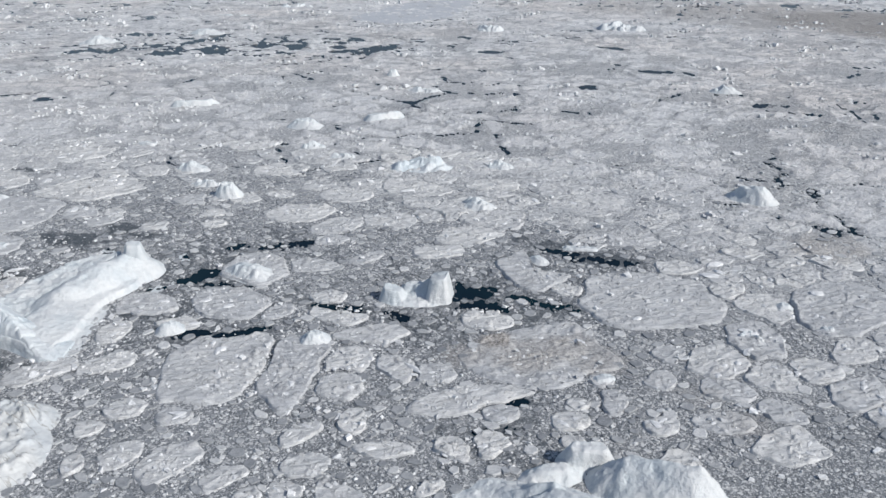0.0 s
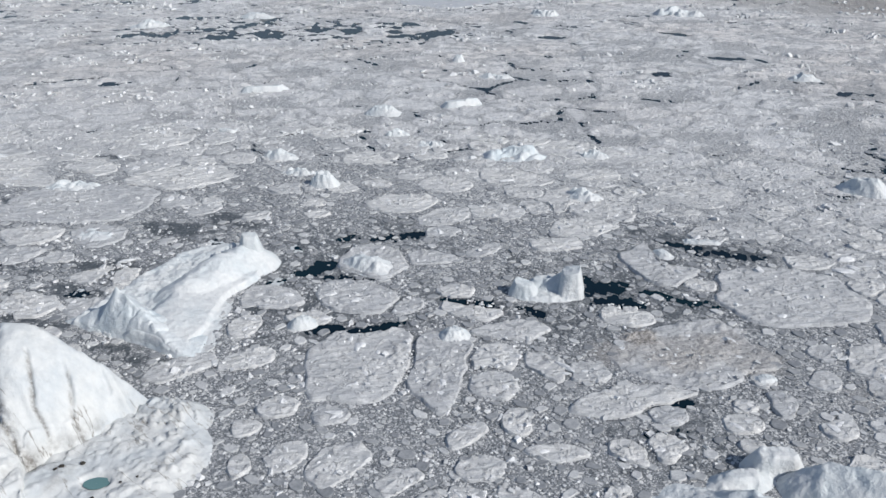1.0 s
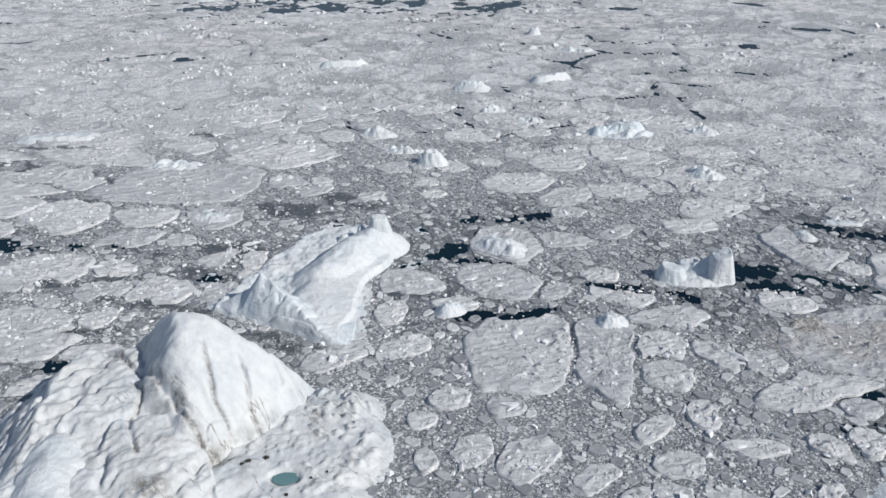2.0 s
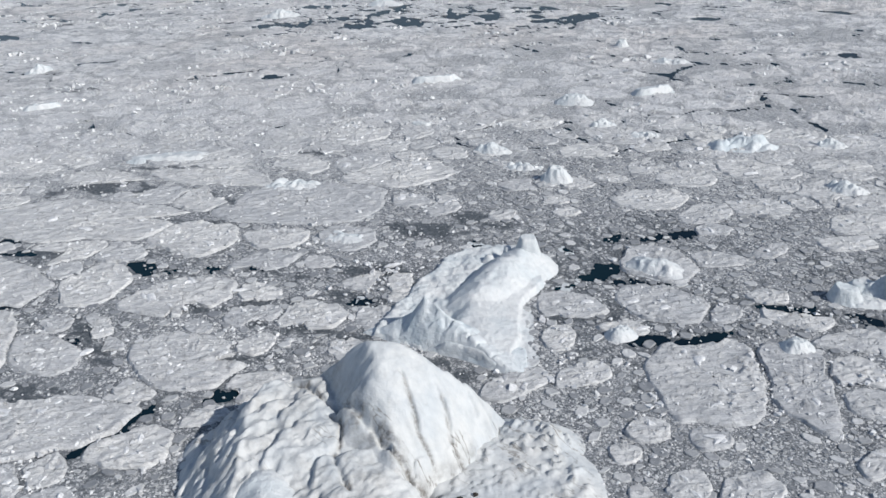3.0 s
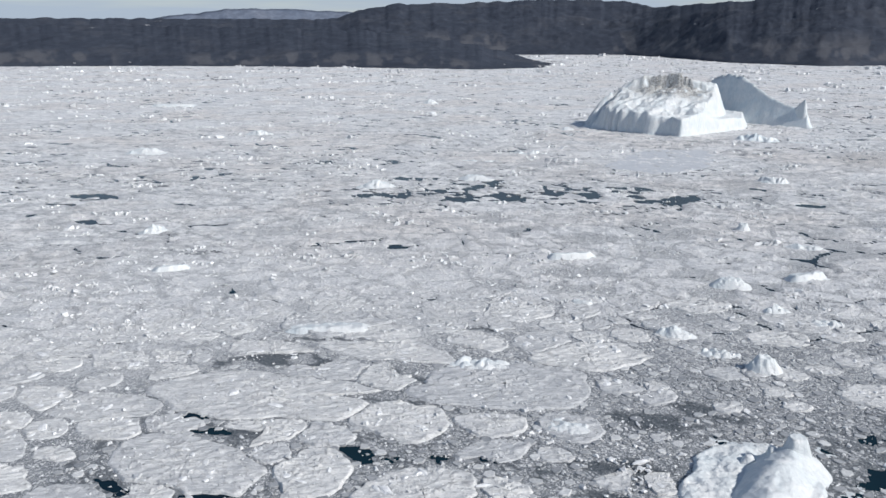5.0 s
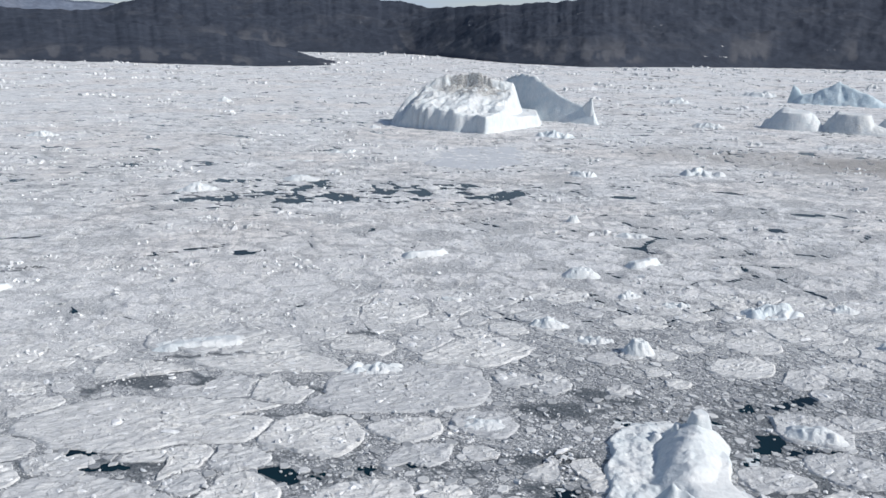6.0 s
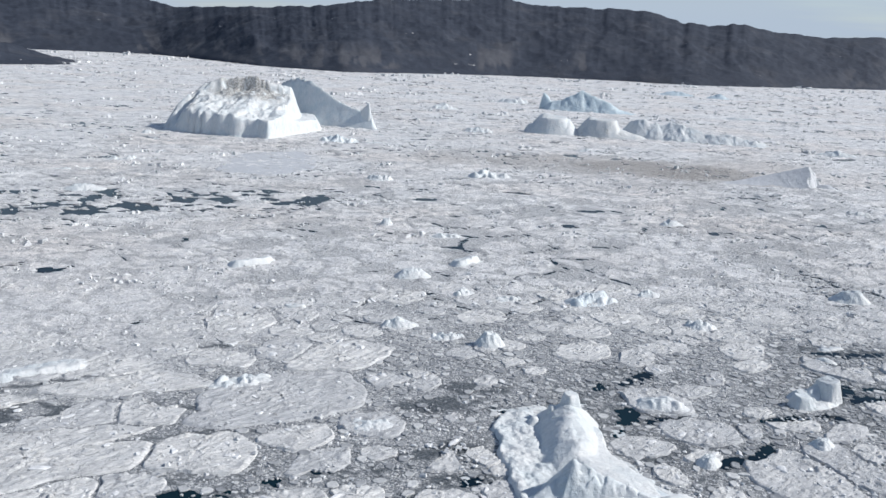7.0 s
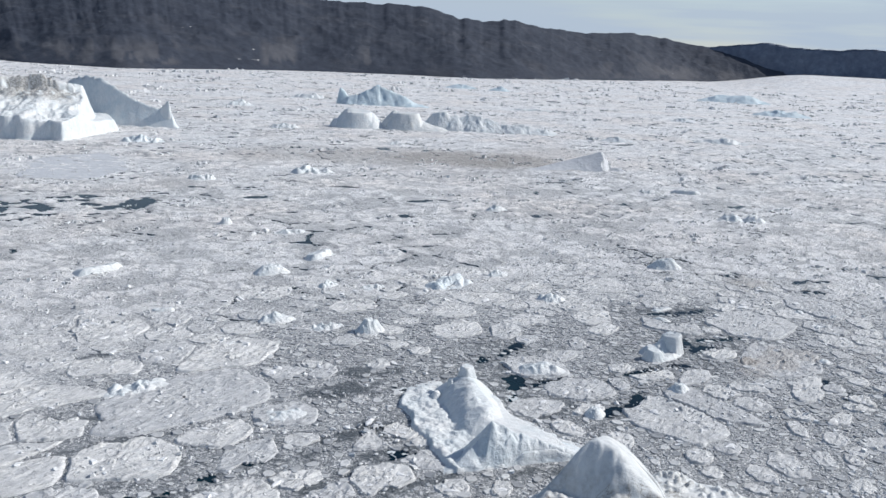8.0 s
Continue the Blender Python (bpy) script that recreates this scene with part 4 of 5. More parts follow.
def build_bergs():
    berg = base_of("iceberg", "huge white iceberg with a steep streaked face and debris apron", "iceberg", -116, 130)
    ice_form("body", "", "", -119, 132, 48, 36, 0.30, near_berg, BERG_DIRTY, 0.25, silt=near_silt_shade, parent=berg)
    ice_form("debris_apron", "lumpy shelf of dirty frozen debris", "", -94, 126, 30, 32, 0.36, near_apron, BERG_DIRTY, 0.3, silt=near_silt_shade, parent=berg)
    ice_form("front_mound", "", "", -130, 112, 20, 26, 0.5, near_mound, BERG, 0.4, parent=berg)
    ang = np.linspace(0, 2 * math.pi, 24, endpoint=False)
    shore = 1 + 0.45 * (fbm(2 * np.cos(ang) + 4, 2 * np.sin(ang), 3, 320) - 0.5)
    ring = [np.stack([k * 2.3 * shore * np.cos(ang), k * 1.5 * shore * np.sin(ang), 0 * ang], 1) for k in (0.02, 0.5, 1.0)]
    pool = quick_mesh("melt_pool", np.concatenate(ring), grid_quads(3, 24, True), POOL)
    pool.parent, pool.location = berg, (21.5, -8.5, 1.25)
    tagged(pool, "teal melt water pool")
    rng = random.Random(3)
    for x, y, size in ((-101.3, 123.9, 0.6), (-98.7, 126.2, 0.55), (-102.2, 123.2, 0.4), (-90, 121, 0.35), (-93.5, 117, 0.35), (-87.5, 122.5, 0.3)):
        bm = bmesh.new()
        bmesh.ops.create_icosphere(bm, subdivisions=1, radius=size)
        for v in bm.verts:
            v.co *= rng.uniform(0.7, 1.15)
            v.co.z *= 0.6
        me = bpy.data.meshes.new("stone")
        bm.to_mesh(me)
        bm.free()
        me.materials.append(STONE)
        ob = new("stone", me)
        here = np.array([x]), np.array([y])
        ob.parent, ob.location = berg, (x + 116, y - 130, max(float(near_apron(*here)[0]), float(near_berg(*here)[0])) + 0.15)
    berg = base_of("iceberg", "long low iceberg with a white block and a sharp blue-edged spire", "iceberg", -102, 195)
    ice_form("body", "", "", -101, 195, 28, 36, 0.34, ridge_berg, BERG, 0.22, parent=berg)
    ice_form("block", "", "", -91, 208, 15, 14, 0.27, ridge_block, BERG, 0.4, parent=berg)
    ice_form("spire", "sharp spire with a bluish ribbed cliff", "", -107, 176, 19, 14, 0.25, ridge_spire, SPIRE, 0.2, parent=berg)
    berg = base_of("iceberg", "tall white iceberg with fluted cliffs, a curved wall and dirty top", "iceberg", 50, 905)
    ice_form("body", "", "", 50, 915, 130, 95, 0.9, table_berg, BERG, 0.35, silt=table_silt, parent=berg)
    ice_form("curved_wall", "smooth curved blue-white wall", "", 141, 972, 58, 62, 0.75, table_fin, SPIRE, 0.12, parent=berg)
    ice_form("end_spire", "", "", 172, 940, 28, 28, 0.6, table_spire, BERG, 0.12, parent=berg)
    ice_form("crown", "rugged crown streaked with dark dirt", "", 8, 938, 85, 62, 0.9, table_crown, BERG, 0.5, silt=table_silt, parent=berg)
    ice_form("iceberg", "smooth wing-shaped iceberg with a broken white end", "iceberg", 352, 502, 56, 42, 0.6, wing_berg, SNOW, 0.2)
    ice_form("iceberg", "jagged bluish iceberg with a leaning tooth", "iceberg", 662, 1185, 95, 85, 1.6, berg_a, BERG_BLUE, 0.6)
    ice_form("iceberg", "smooth rounded white iceberg dome", "iceberg", 382, 876, 55, 50, 1.0, berg_b, BERG, 0.2)
    ice_form("iceberg", "rounded iceberg split by a dark crack", "iceberg", 446, 832, 45, 45, 1.0, berg_c, BERG_DIRTY, 0.3)
    ice_form("iceberg", "long ragged low iceberg with many small peaks", "iceberg", 525, 776, 75, 75, 1.0, berg_d, BERG, 0.7)
    ice_form("iceberg", "small blocky iceberg standing beside a teal lead", "iceberg", -7, 193, 15, 12, 0.24, teal_berg, BERG, 0.5)
    ice_form("iceberg", "broken white iceberg of several shadowed peaks", "iceberg", 25, 112, 32, 20, 0.3, corner_berg, BERG, 0.6)


build_bergs()


# ---- bergy bits: small broken pieces of glacier ice ----
def bergy_bit(x, y, w, d, h, ang, style, label, mat=None):
    """style: block, crag, slab (a tilted plate) or cluster (several pieces frozen together)."""
    rng = random.Random(int(abs(x * 31 + y * 17)) + 5)
    c, s = math.cos(radians(ang)), math.sin(radians(ang))

    seed = int(abs(x * 3 + y * 11)) % 907
    lean = rng.uniform(-0.4, 0.4) * h / w, rng.uniform(-0.4, 0.4) * h / w
    peaks = []
    for _ in range({"slab": 1, "block": 2, "crag": 4, "cluster": 9}[style]):
        u, v = rng.uniform(-0.34, 0.34) * w, rng.uniform(-0.30, 0.30) * d
        size = rng.uniform(0.10, 0.20)
        peaks.append((x + u * c - v * s, y + u * s + v * c, size * w, 1.4 * size * d, rng.uniform(0, 180), rng.uniform(0.45, 1.0) * h * (0.3 if style == "slab" else 0.8)))

    def shape(px, py):
        grain = 0.16 * w + 0.7
        rag = fbm(px / grain, py / grain, 5, seed, 0.62)
        edge = 1 - abs(2 * fbm(px / (1.5 * grain) + 7, py / (1.2 * grain), 4, seed + 3, 0.6) - 1)
        if style == "slab":
            z = lump(px, py, x, y, w / 2, d / 2, ang, h * 0.6, 4, 3.4, (0.55 * h / d * s, -0.55 * h / d * c)) * (0.75 + 0.5 * rag)
        elif style == "block":
            z = lump(px, py, x, y, w / 2, d / 2, ang, h, 1.7, 2.6, lean) * (0.45 + 0.55 * rag + 0.30 * edge)
        elif style == "crag":
            z = lump(px, py, x, y, w / 2, d / 2, ang, h, 1.2, 2.2, lean) * (0.10 + 0.65 * rag + 0.55 * edge)
        else:
            z = lump(px, py, x, y, w / 2, d / 2, ang, h, 1.5, 2.2) * (0.10 + 0.95 * smooth(0.36, 0.72, rag))
        for qx, qy, a, b, turn, q in peaks:
            z = np.maximum(z, lump(px, py, qx, qy, a, b, turn, q, 1.3, 2.0) * (0.5 + rag))
        return 0.66 * z

    half = 0.62 * max(w, d)
    return ice_form("bergy_bit", label, "bergy bit", x, y, half, half, max(half / 30, 0.16), shape, mat or BERG, 0.5, False, "bergy bits in the pack ice")


def build_bits():
    bergy_bit(-7, 298, 28, 12, 6.5, -12, "cluster", "rubbly white bergy bit with many broken blocks", SPIRE)
    bergy_bit(-74, 271.5, 11, 8, 6.5, -15, "block", "upright white ice block in a cluster")
    bergy_bit(-84, 284, 14, 7, 3.4, -10, "cluster", "small heap of craggy ice beside a block")
    bergy_bit(-94, 301, 14, 9, 5.4, -20, "crag", "ice lump with a pointed top and hollow")
    bergy_bit(-26, 370, 19, 9, 6.5, 24, "slab", "tilted smooth ice slab with a bright edge")
    bergy_bit(-60, 358, 17, 10, 5.5, -15, "block", "rounded low ice lump")
    bergy_bit(-120, 400, 24, 9, 6.0, 12, "slab", "long low ice lump with a bright steep side")
    bergy_bit(12, 257, 13, 8, 5.5, -25, "crag", "low craggy ice lump in slush")
    bergy_bit(103, 259, 18, 10, 7.0, -40, "block", "white ice lump with steep sunlit side")
    bergy_bit(-54, 209, 18, 11, 5.5, -32, "crag", "bright ice lump with a ridge and hollows on a floe")
    bergy_bit(126, 592, 41, 16, 8, -30, "cluster", "wide rubbly ice heap")
    bergy_bit(-26, 457, 7.5, 6.5, 5.5, 10, "block", "small cube-like white ice block")
    bergy_bit(-232, 576, 27, 15, 7.5, 5, "crag", "white ice lump at the edge of open water")
    bergy_bit(93, 820, 44, 18, 12, -25, "cluster", "rubble of ice blocks at the iceberg's foot", SPIRE)
    bergy_bit(131, 803, 38, 6, 2.2, -20, "slab", "long thin ice plate lying flat")
    bergy_bit(-163, 689, 38, 6, 2.0, -6, "slab", "long thin ice plate lying flat")
    bergy_bit(-238, 1228, 24, 16, 11, 0, "crag", "small pointed ice lump")
    bergy_bit(1385, 1535, 58, 40, 19, -45, "crag", "small pointed iceberg near the far shore", BERG_BLUE)
    bergy_bit(1350, 1640, 95, 50, 17, -45, "crag", "small dark-sided iceberg near the far shore", BERG_BLUE)
    bergy_bit(1830, 1112, 190, 80, 26, -60, "block", "blue-shaded flat iceberg far down the fjord", BERG_BLUE)
    bergy_bit(1428, 800, 120, 60, 22, -60, "crag", "blue-shaded pointed iceberg far down the fjord", BERG_BLUE)
    bergy_bit(905, 1022, 79, 30, 6, -40, "slab", "low white iceberg remnant")
    bergy_bit(1020, 785, 47, 24, 11, -50, "crag", "small pointed ice lump")
    bergy_bit(-213, 303, 31, 11, 3.4, 5, "slab", "long bright edge of a tilted ice plate")
    bergy_bit(-330, 443, 17, 10, 7, 20, "crag", "white ice lump with a pointed end")
    bergy_bit(-296, 375, 17, 8, 4.5, 25, "slab", "tilted white ice plate")
    bergy_bit(-450, 728, 40, 20, 9, 0, "crag", "wide white ice lump")
    bergy_bit(-387, 862, 30, 16, 9, 0, "crag", "white craggy ice lump")
    bergy_bit(-595, 1190, 66, 30, 7, 0, "slab", "broad low white ice plate")
    bergy_bit(141, 407, 16, 9, 6, -20, "crag", "craggy ice lump with a bright edge")
    bergy_bit(299, 391, 20, 10, 5, -50, "crag", "grey silt-darkened ice lump", BERG_DIRTY)
    bergy_bit(326, 377, 24, 11, 6, -50, "slab", "smooth tilted ice plate with a shaded side")
    bergy_bit(259, 298, 38, 16, 7.5, -40, "cluster", "wide heap of grey and white ice blocks")
    bergy_bit(22, 297, 12, 7, 4.5, -20, "crag", "small craggy ice lump")
    bergy_bit(-160, 272, 21, 9, 3.6, -8, "cluster", "broad rubbly snow-white lump on a floe")
    bergy_bit(-137, 231, 15, 9, 2.4, -25, "crag", "pan of ice with a raised rim and a boulder of ice")
    bergy_bit(-39, 313, 12, 7, 3.0, -20, "cluster", "low heap of ice blocks")
    bergy_bit(-52, 327, 10, 7, 4.5, 0, "crag", "small craggy ice lump")
    bergy_bit(322, 715, 20, 12, 5, -30, "crag", "small craggy ice lump")
    bergy_bit(-122, 335, 9, 6, 2.6, -15, "slab", "small tilted ice plate")
    bergy_bit(-9, 420, 22, 9, 3.4, -20, "cluster", "low heap of ice blocks")
    bergy_bit(-122, 730, 31, 14, 5.0, -8, "cluster", "long low heap of ice blocks")
    bergy_bit(-166, 606, 27, 14, 4.5, -10, "block", "low rounded ice lump")
    bergy_bit(738, 567, 80, 26, 10, -58, "cluster", "long low heap of ice blocks")
    bergy_bit(27, 214, 7.5, 5, 1.8, -60, "block", "smooth low ice lump")
    bergy_bit(-31, 172, 8, 6.5, 3.6, 10, "block", "white ice lump between floes")
    bergy_bit(40, 222, 11, 4, 1.6, -10, "slab", "low white ice plate")
    bergy_bit(-67, 178, 7.5, 6, 3.2, 20, "block", "small white ice lump between floes")
    bergy_bit(-75, 905, 14, 10, 6, 0, "crag", "small ice lump beside the tall iceberg")
    bergy_bit(72, 169, 8, 7, 2.0, -30, "cluster", "snowy ice rubble on a floe")
    bergy_bit(34, 153, 6, 4, 1.4, 20, "block", "smooth white ice lump in slush")
    bergy_bit(608, 634, 46, 18, 9, -50, "crag", "dark-sided ice lump in the pack")
    bergy_bit(301, 892, 40, 24, 10, -30, "cluster", "wide rubbly ice heap")
    bergy_bit(424, 1201, 50, 30, 13, -30, "crag", "small craggy iceberg remnant")
    bergy_bit(643, 1334, 90, 40, 15, -40, "cluster", "long rubbly ice heap near the far icebergs")
    bergy_bit(35, 599, 24, 14, 6, -20, "cluster", "rubbly heap of ice blocks")
    bergy_bit(85, 184, 5, 4, 1.8, 0, "block", "ice boulder lodged in a floe")
    bergy_bit(91, 172, 5, 4, 1.6, 0, "block", "ice boulder lodged in a floe")


build_bits()


# ---- floes ----
PLACED = []  # x, y, a, b, angle, top


def reach_of(site, x, y):
    """Metres outside (+) or inside (-) a floe's outline, a polygon with worn corners."""
    fx, fy, a, b, ang, _ = site
    c, s = math.cos(radians(ang)), math.sin(radians(ang))
    u, v = ((x - fx) * c + (y - fy) * s) / a, (-(x - fx) * s + (y - fy) * c) / b
    rng = random.Random(int(abs(fx * 3 + fy * 7)))
    sides = rng.choice((5, 6, 6, 7, 8))
    turn, total = rng.uniform(0, 6.28), 0.0
    for i in range(sides):
        t = turn + (i + rng.uniform(-0.28, 0.28)) * 2 * math.pi / sides
        w = np.clip((u * math.cos(t) + v * math.sin(t)) / rng.uniform(0.80, 0.98), 0, None)
        w = w * w
        w = w * w
        total = total + w * w
    return (np.sqrt(np.sqrt(np.sqrt(total))) - 1) * math.sqrt(a * b)


def floe(site, label, bumpy=1.0, mat=None):
    """A flat floe that ends where a neighbour begins: worn rim, hummocks and low ridges on its top."""
    x, y, a, b, ang, top = site
    seed = int(abs(x * 5.1 + y * 9.7)) % 991
    segs = int(min(150, max(30, 2 * math.pi * max(a, b) / 0.6)))
    rings = int(min(36, max(6, min(a, b) / 0.5)))
    t = np.linspace(0, 2 * math.pi, segs, endpoint=False)
    # walk out along each spoke until the oval or a neighbour is met
    k = np.linspace(0.05, 1.0, 60)
    K, T = np.meshgrid(k * 1.35 * max(a, b), t, indexing="ij")
    px, py = x + K * np.cos(T), y + K * np.sin(T)
    size = math.sqrt(a * b)
    wave, swing = (11, min(2.6, 0.35 * size)) if size < 40 else (35, 22.0)
    wx = px + (fbm(px / 2.6, py / 2.6, 3, 81) - 0.5) * 1.1 + (fbm(px / wave, py / wave, 2, 83) - 0.5) * swing
    wy = py + (fbm(px / 2.6 + 20, py / 2.6, 3, 85) - 0.5) * 1.1 + (fbm(px / wave + 20, py / wave, 2, 87) - 0.5) * swing
    own = reach_of(site, wx, wy)
    free = own < (0.10 if size > 7 else 0.0) * size
    for other in PLACED:
        if other is not site and math.hypot(other[0] - x, other[1] - y) < 1.4 * (max(a, b) + max(other[2], other[3])):
            free &= own < reach_of(other, wx, wy) - (0.55 + 0.5 * (seed % 3))
    if len(LEADS):
        free &= np.maximum(lead_depth(px, py), lead_depth(px, py, SLUSH_LEADS)) < 0.6
    stop = np.where(free.all(0), len(k) - 1, np.argmin(free, 0))
    r = k[np.maximum(stop - 1, 0)] * 1.35 * max(a, b)
    r = 0.5 * r + 0.25 * (np.roll(r, 1) + np.roll(r, -1))
    s = np.concatenate([np.linspace(0.02, 0.95, rings), [0.98, 1.0, 1.0 + 0.35 / size + 0.008]])
    S, T = np.meshgrid(s, t, indexing="ij")
    R = np.meshgrid(s, r, indexing="ij")[1]
    px, py = S * R * np.cos(T), S * R * np.sin(T)
    wx, wy = px + x, py + y
    turn = radians((seed * 37) % 30 - 6)
    bend = 3.0 * (fbm(wx / 14, wy / 14, 2, seed + 8) - 0.5)
    gx, gy = wx * math.cos(turn) + wy * math.sin(turn), -wx * math.sin(turn) + wy * math.cos(turn) + bend
    z = 0.72 * top * (0.85 + 0.5 * (fbm(wx / 6, wy / 5, 3, seed) - 0.5))
    # wind-drifted snow in long low streaks, a few sharper ridges, here and there a boulder of ice
    z = z + bumpy * 0.30 * smooth(0.46, 0.74, fbm(gx / 4.6, gy / 1.5, 4, seed + 1, 0.6))
    z = z + bumpy * 0.26 * smooth(0.92, 0.99, 1 - abs(2 * fbm(gx / 13, gy / 2.6, 3, seed + 3) - 1))
    z = z + bumpy * 0.45 * smooth(0.62, 0.80, fbm(wx / 2.6, wy / 2.0, 4, seed + 5, 0.6))
    z = z + bumpy * 0.07 * (fbm(wx / 0.8, wy / 0.8, 2, seed + 6) - 0.5)
    z = z + min(1, bumpy) * 0.16 * smooth(0.90, 0.96, S) * (fbm(np.cos(T) * 3 + 5, np.sin(T) * 3, 2, seed + 4) > 0.56)
    z = np.where(S > 0.975, z * np.where(S > 0.999, 0.6, 0.92), z)
    z = np.where(S > 1.004, -0.12, z)
    silt = silt_at(wx, wy).ravel()
    ob = quick_mesh("ice_floe", np.stack([px.ravel(), py.ravel(), z.ravel()], 1), grid_quads(len(s), segs, True), mat or FLOE, True, {"silt": silt})
    ob.location = (x, y, 0)
    return tagged(ob, label, "ice floe", "ice floes in the pack")


def hummock_meshes():
    out = []
    for n in range(10):
        rng = random.Random(900 + n)
        bm = bmesh.new()
        bmesh.ops.create_icosphere(bm, subdivisions=2, radius=1.0)
        off = Vector((rng.uniform(0, 50), rng.uniform(0, 50), rng.uniform(0, 50)))
        for v in bm.verts:
            d = noise.noise(v.co * 1.6 + off) + 0.5 * noise.noise(v.co * 3.7 + off)
            v.co *= 1 + 0.42 * d
            v.co.z = max(v.co.z, -0.3)
        me = bpy.data.meshes.new("hummock")
        bm.to_mesh(me)
        bm.free()
        me.materials.append(HUMMOCK)
        out.append(me)
    return out


HUMMOCKS = hummock_meshes()


def add_hummocks(ob, site, count):
    """Snowy lumps frozen onto a floe."""
    x, y, a, b, ang, top = site
    rng = random.Random(int(abs(x * 13 + y * 7)))
    c, s = math.cos(radians(ang)), math.sin(radians(ang))
    for _ in range(count):
        t, q = rng.uniform(0, 2 * math.pi), 0.72 * math.sqrt(rng.random())
        u, v = a * q * math.cos(t), b * q * math.sin(t)
        size = min(rng.uniform(0.25, 0.6) * (1 + 1.6 * rng.random() ** 5), 0.3 * b)
        h = new("hummock", HUMMOCKS[rng.randrange(len(HUMMOCKS))])
        h.parent = ob
        h.location = (u * c - v * s, u * s + v * c, 0.62 * top)
        h.rotation_euler = (0, 0, rng.uniform(0, 6.28))
        h.scale = (size * rng.uniform(1.0, 2.4), size * rng.uniform(0.6, 1.1), size * rng.uniform(0.3, 0.6))


FLAT = "flat grey ice floe with a hummocked snowy top"
BROAD = "broad snow-covered ice floe with low pressure ridges"
FLOES_CENTRE = [  # x, y, half length, half width, angle, height of the top
    (-51, 161, 15.5, 13.5, 72, 0.75), (-34, 159, 14, 6.8, 89, 0.7), (-77, 191, 8.2, 7.2, -30, 0.6), (-55, 191, 12.4, 8.8, -28, 0.65),
    (-17, 174, 8.6, 5.2, -3, 0.6), (4, 146, 12, 4.6, 17, 0.75), (11, 140.5, 4.3, 3.4, 23, 0.6),
    (8, 131, 4.7, 3.6, 56, 0.7), (1, 130, 4.4, 3.1, -41, 0.5), (-29, 135, 6.1, 2.8, 43, 0.65), (-19, 139, 5, 3.2, 90, 0.6),
    (-22, 152, 6.2, 5.5, -46, 0.6), (-10, 159, 7, 4.3, -47, 0.6), (25, 207, 12.0, 8.4, 88, 0.8), (-91, 160, 8.6, 4.0, 33, 0.6),
]
FLOES_FRONT = [
    (-67, 145, 5.1, 4.3, 26, 0.5), (-56, 142, 4.4, 3.6, -5, 0.5), (-63, 130, 5.5, 3.8, 63, 0.5), (-53, 128, 6.9, 5, 35, 0.55),
    (-71, 127, 3.3, 2.3, 90, 0.4), (72, 168, 8.6, 7.1, 71, 0.7), (25, 138, 4.4, 3.3, 8, 0.6), (35, 144, 4.6, 2.9, 80, 0.6),
    (43, 136, 4.2, 3, 26, 0.5), (-12, 130, 6.7, 3, -5, 0.5), (-77, 163, 8.4, 4.6, 28, 0.55), (-80, 178, 6.0, 3.9, 76, 0.5), (34, 153, 3.6, 2.6, 45, 0.4),
]
FLOES_WEST = [
    (-219, 247, 38, 16, -4, 0.8), (-173, 199, 15, 10.4, 18, 0.75), (-199, 206, 11.8, 9.2, -57, 0.7), (-230, 208, 22, 12.6, -22, 0.8),
    (-220, 177, 20.8, 13.4, -47, 0.8), (-163, 169, 15.5, 10.6, -26, 1.0), (-189, 147, 23.6, 11.8, 2, 0.8), (-164, 141, 8.7, 5.7, 0, 0.7),
    (-197, 173, 11.5, 6.3, -37, 0.6), (-189, 184, 7.2, 3.7, -50, 0.6), (-139, 188, 8.6, 8.2, 15, 0.65), (-136, 232, 9.3, 7.7, -40, 0.6),
    (-120, 208, 10.4, 8.1, 90, 0.65), (-156, 233, 8.4, 7.1, 0, 0.6), (-182, 235, 16.3, 11.6, -37, 0.8),
]
FLOES_BACK = [
    (-153, 258, 29, 18, 7, 0.6), (-126, 281, 17, 13, 20, 0.6), (-190, 283, 21, 9.5, -12, 0.6), (-213, 309, 19, 12, 4, 0.9), (-147, 326, 12.5, 16, -10, 0.8),
    (-200, 225, 8.7, 5.7, -27, 0.6), (-124, 209, 11.2, 10.1, 90, 0.5), (51, 189, 20, 16.4, -6, 0.85), (99, 183, 17.4, 12.2, 59, 0.85),
    (-26, 184, 9, 5.0, -15, 0.55), (-52, 212, 10.8, 9.2, -63, 0.9), (22, 163, 17, 13, 6, 0.35), (-14, 700, 66, 38, 62, 0.8),
]


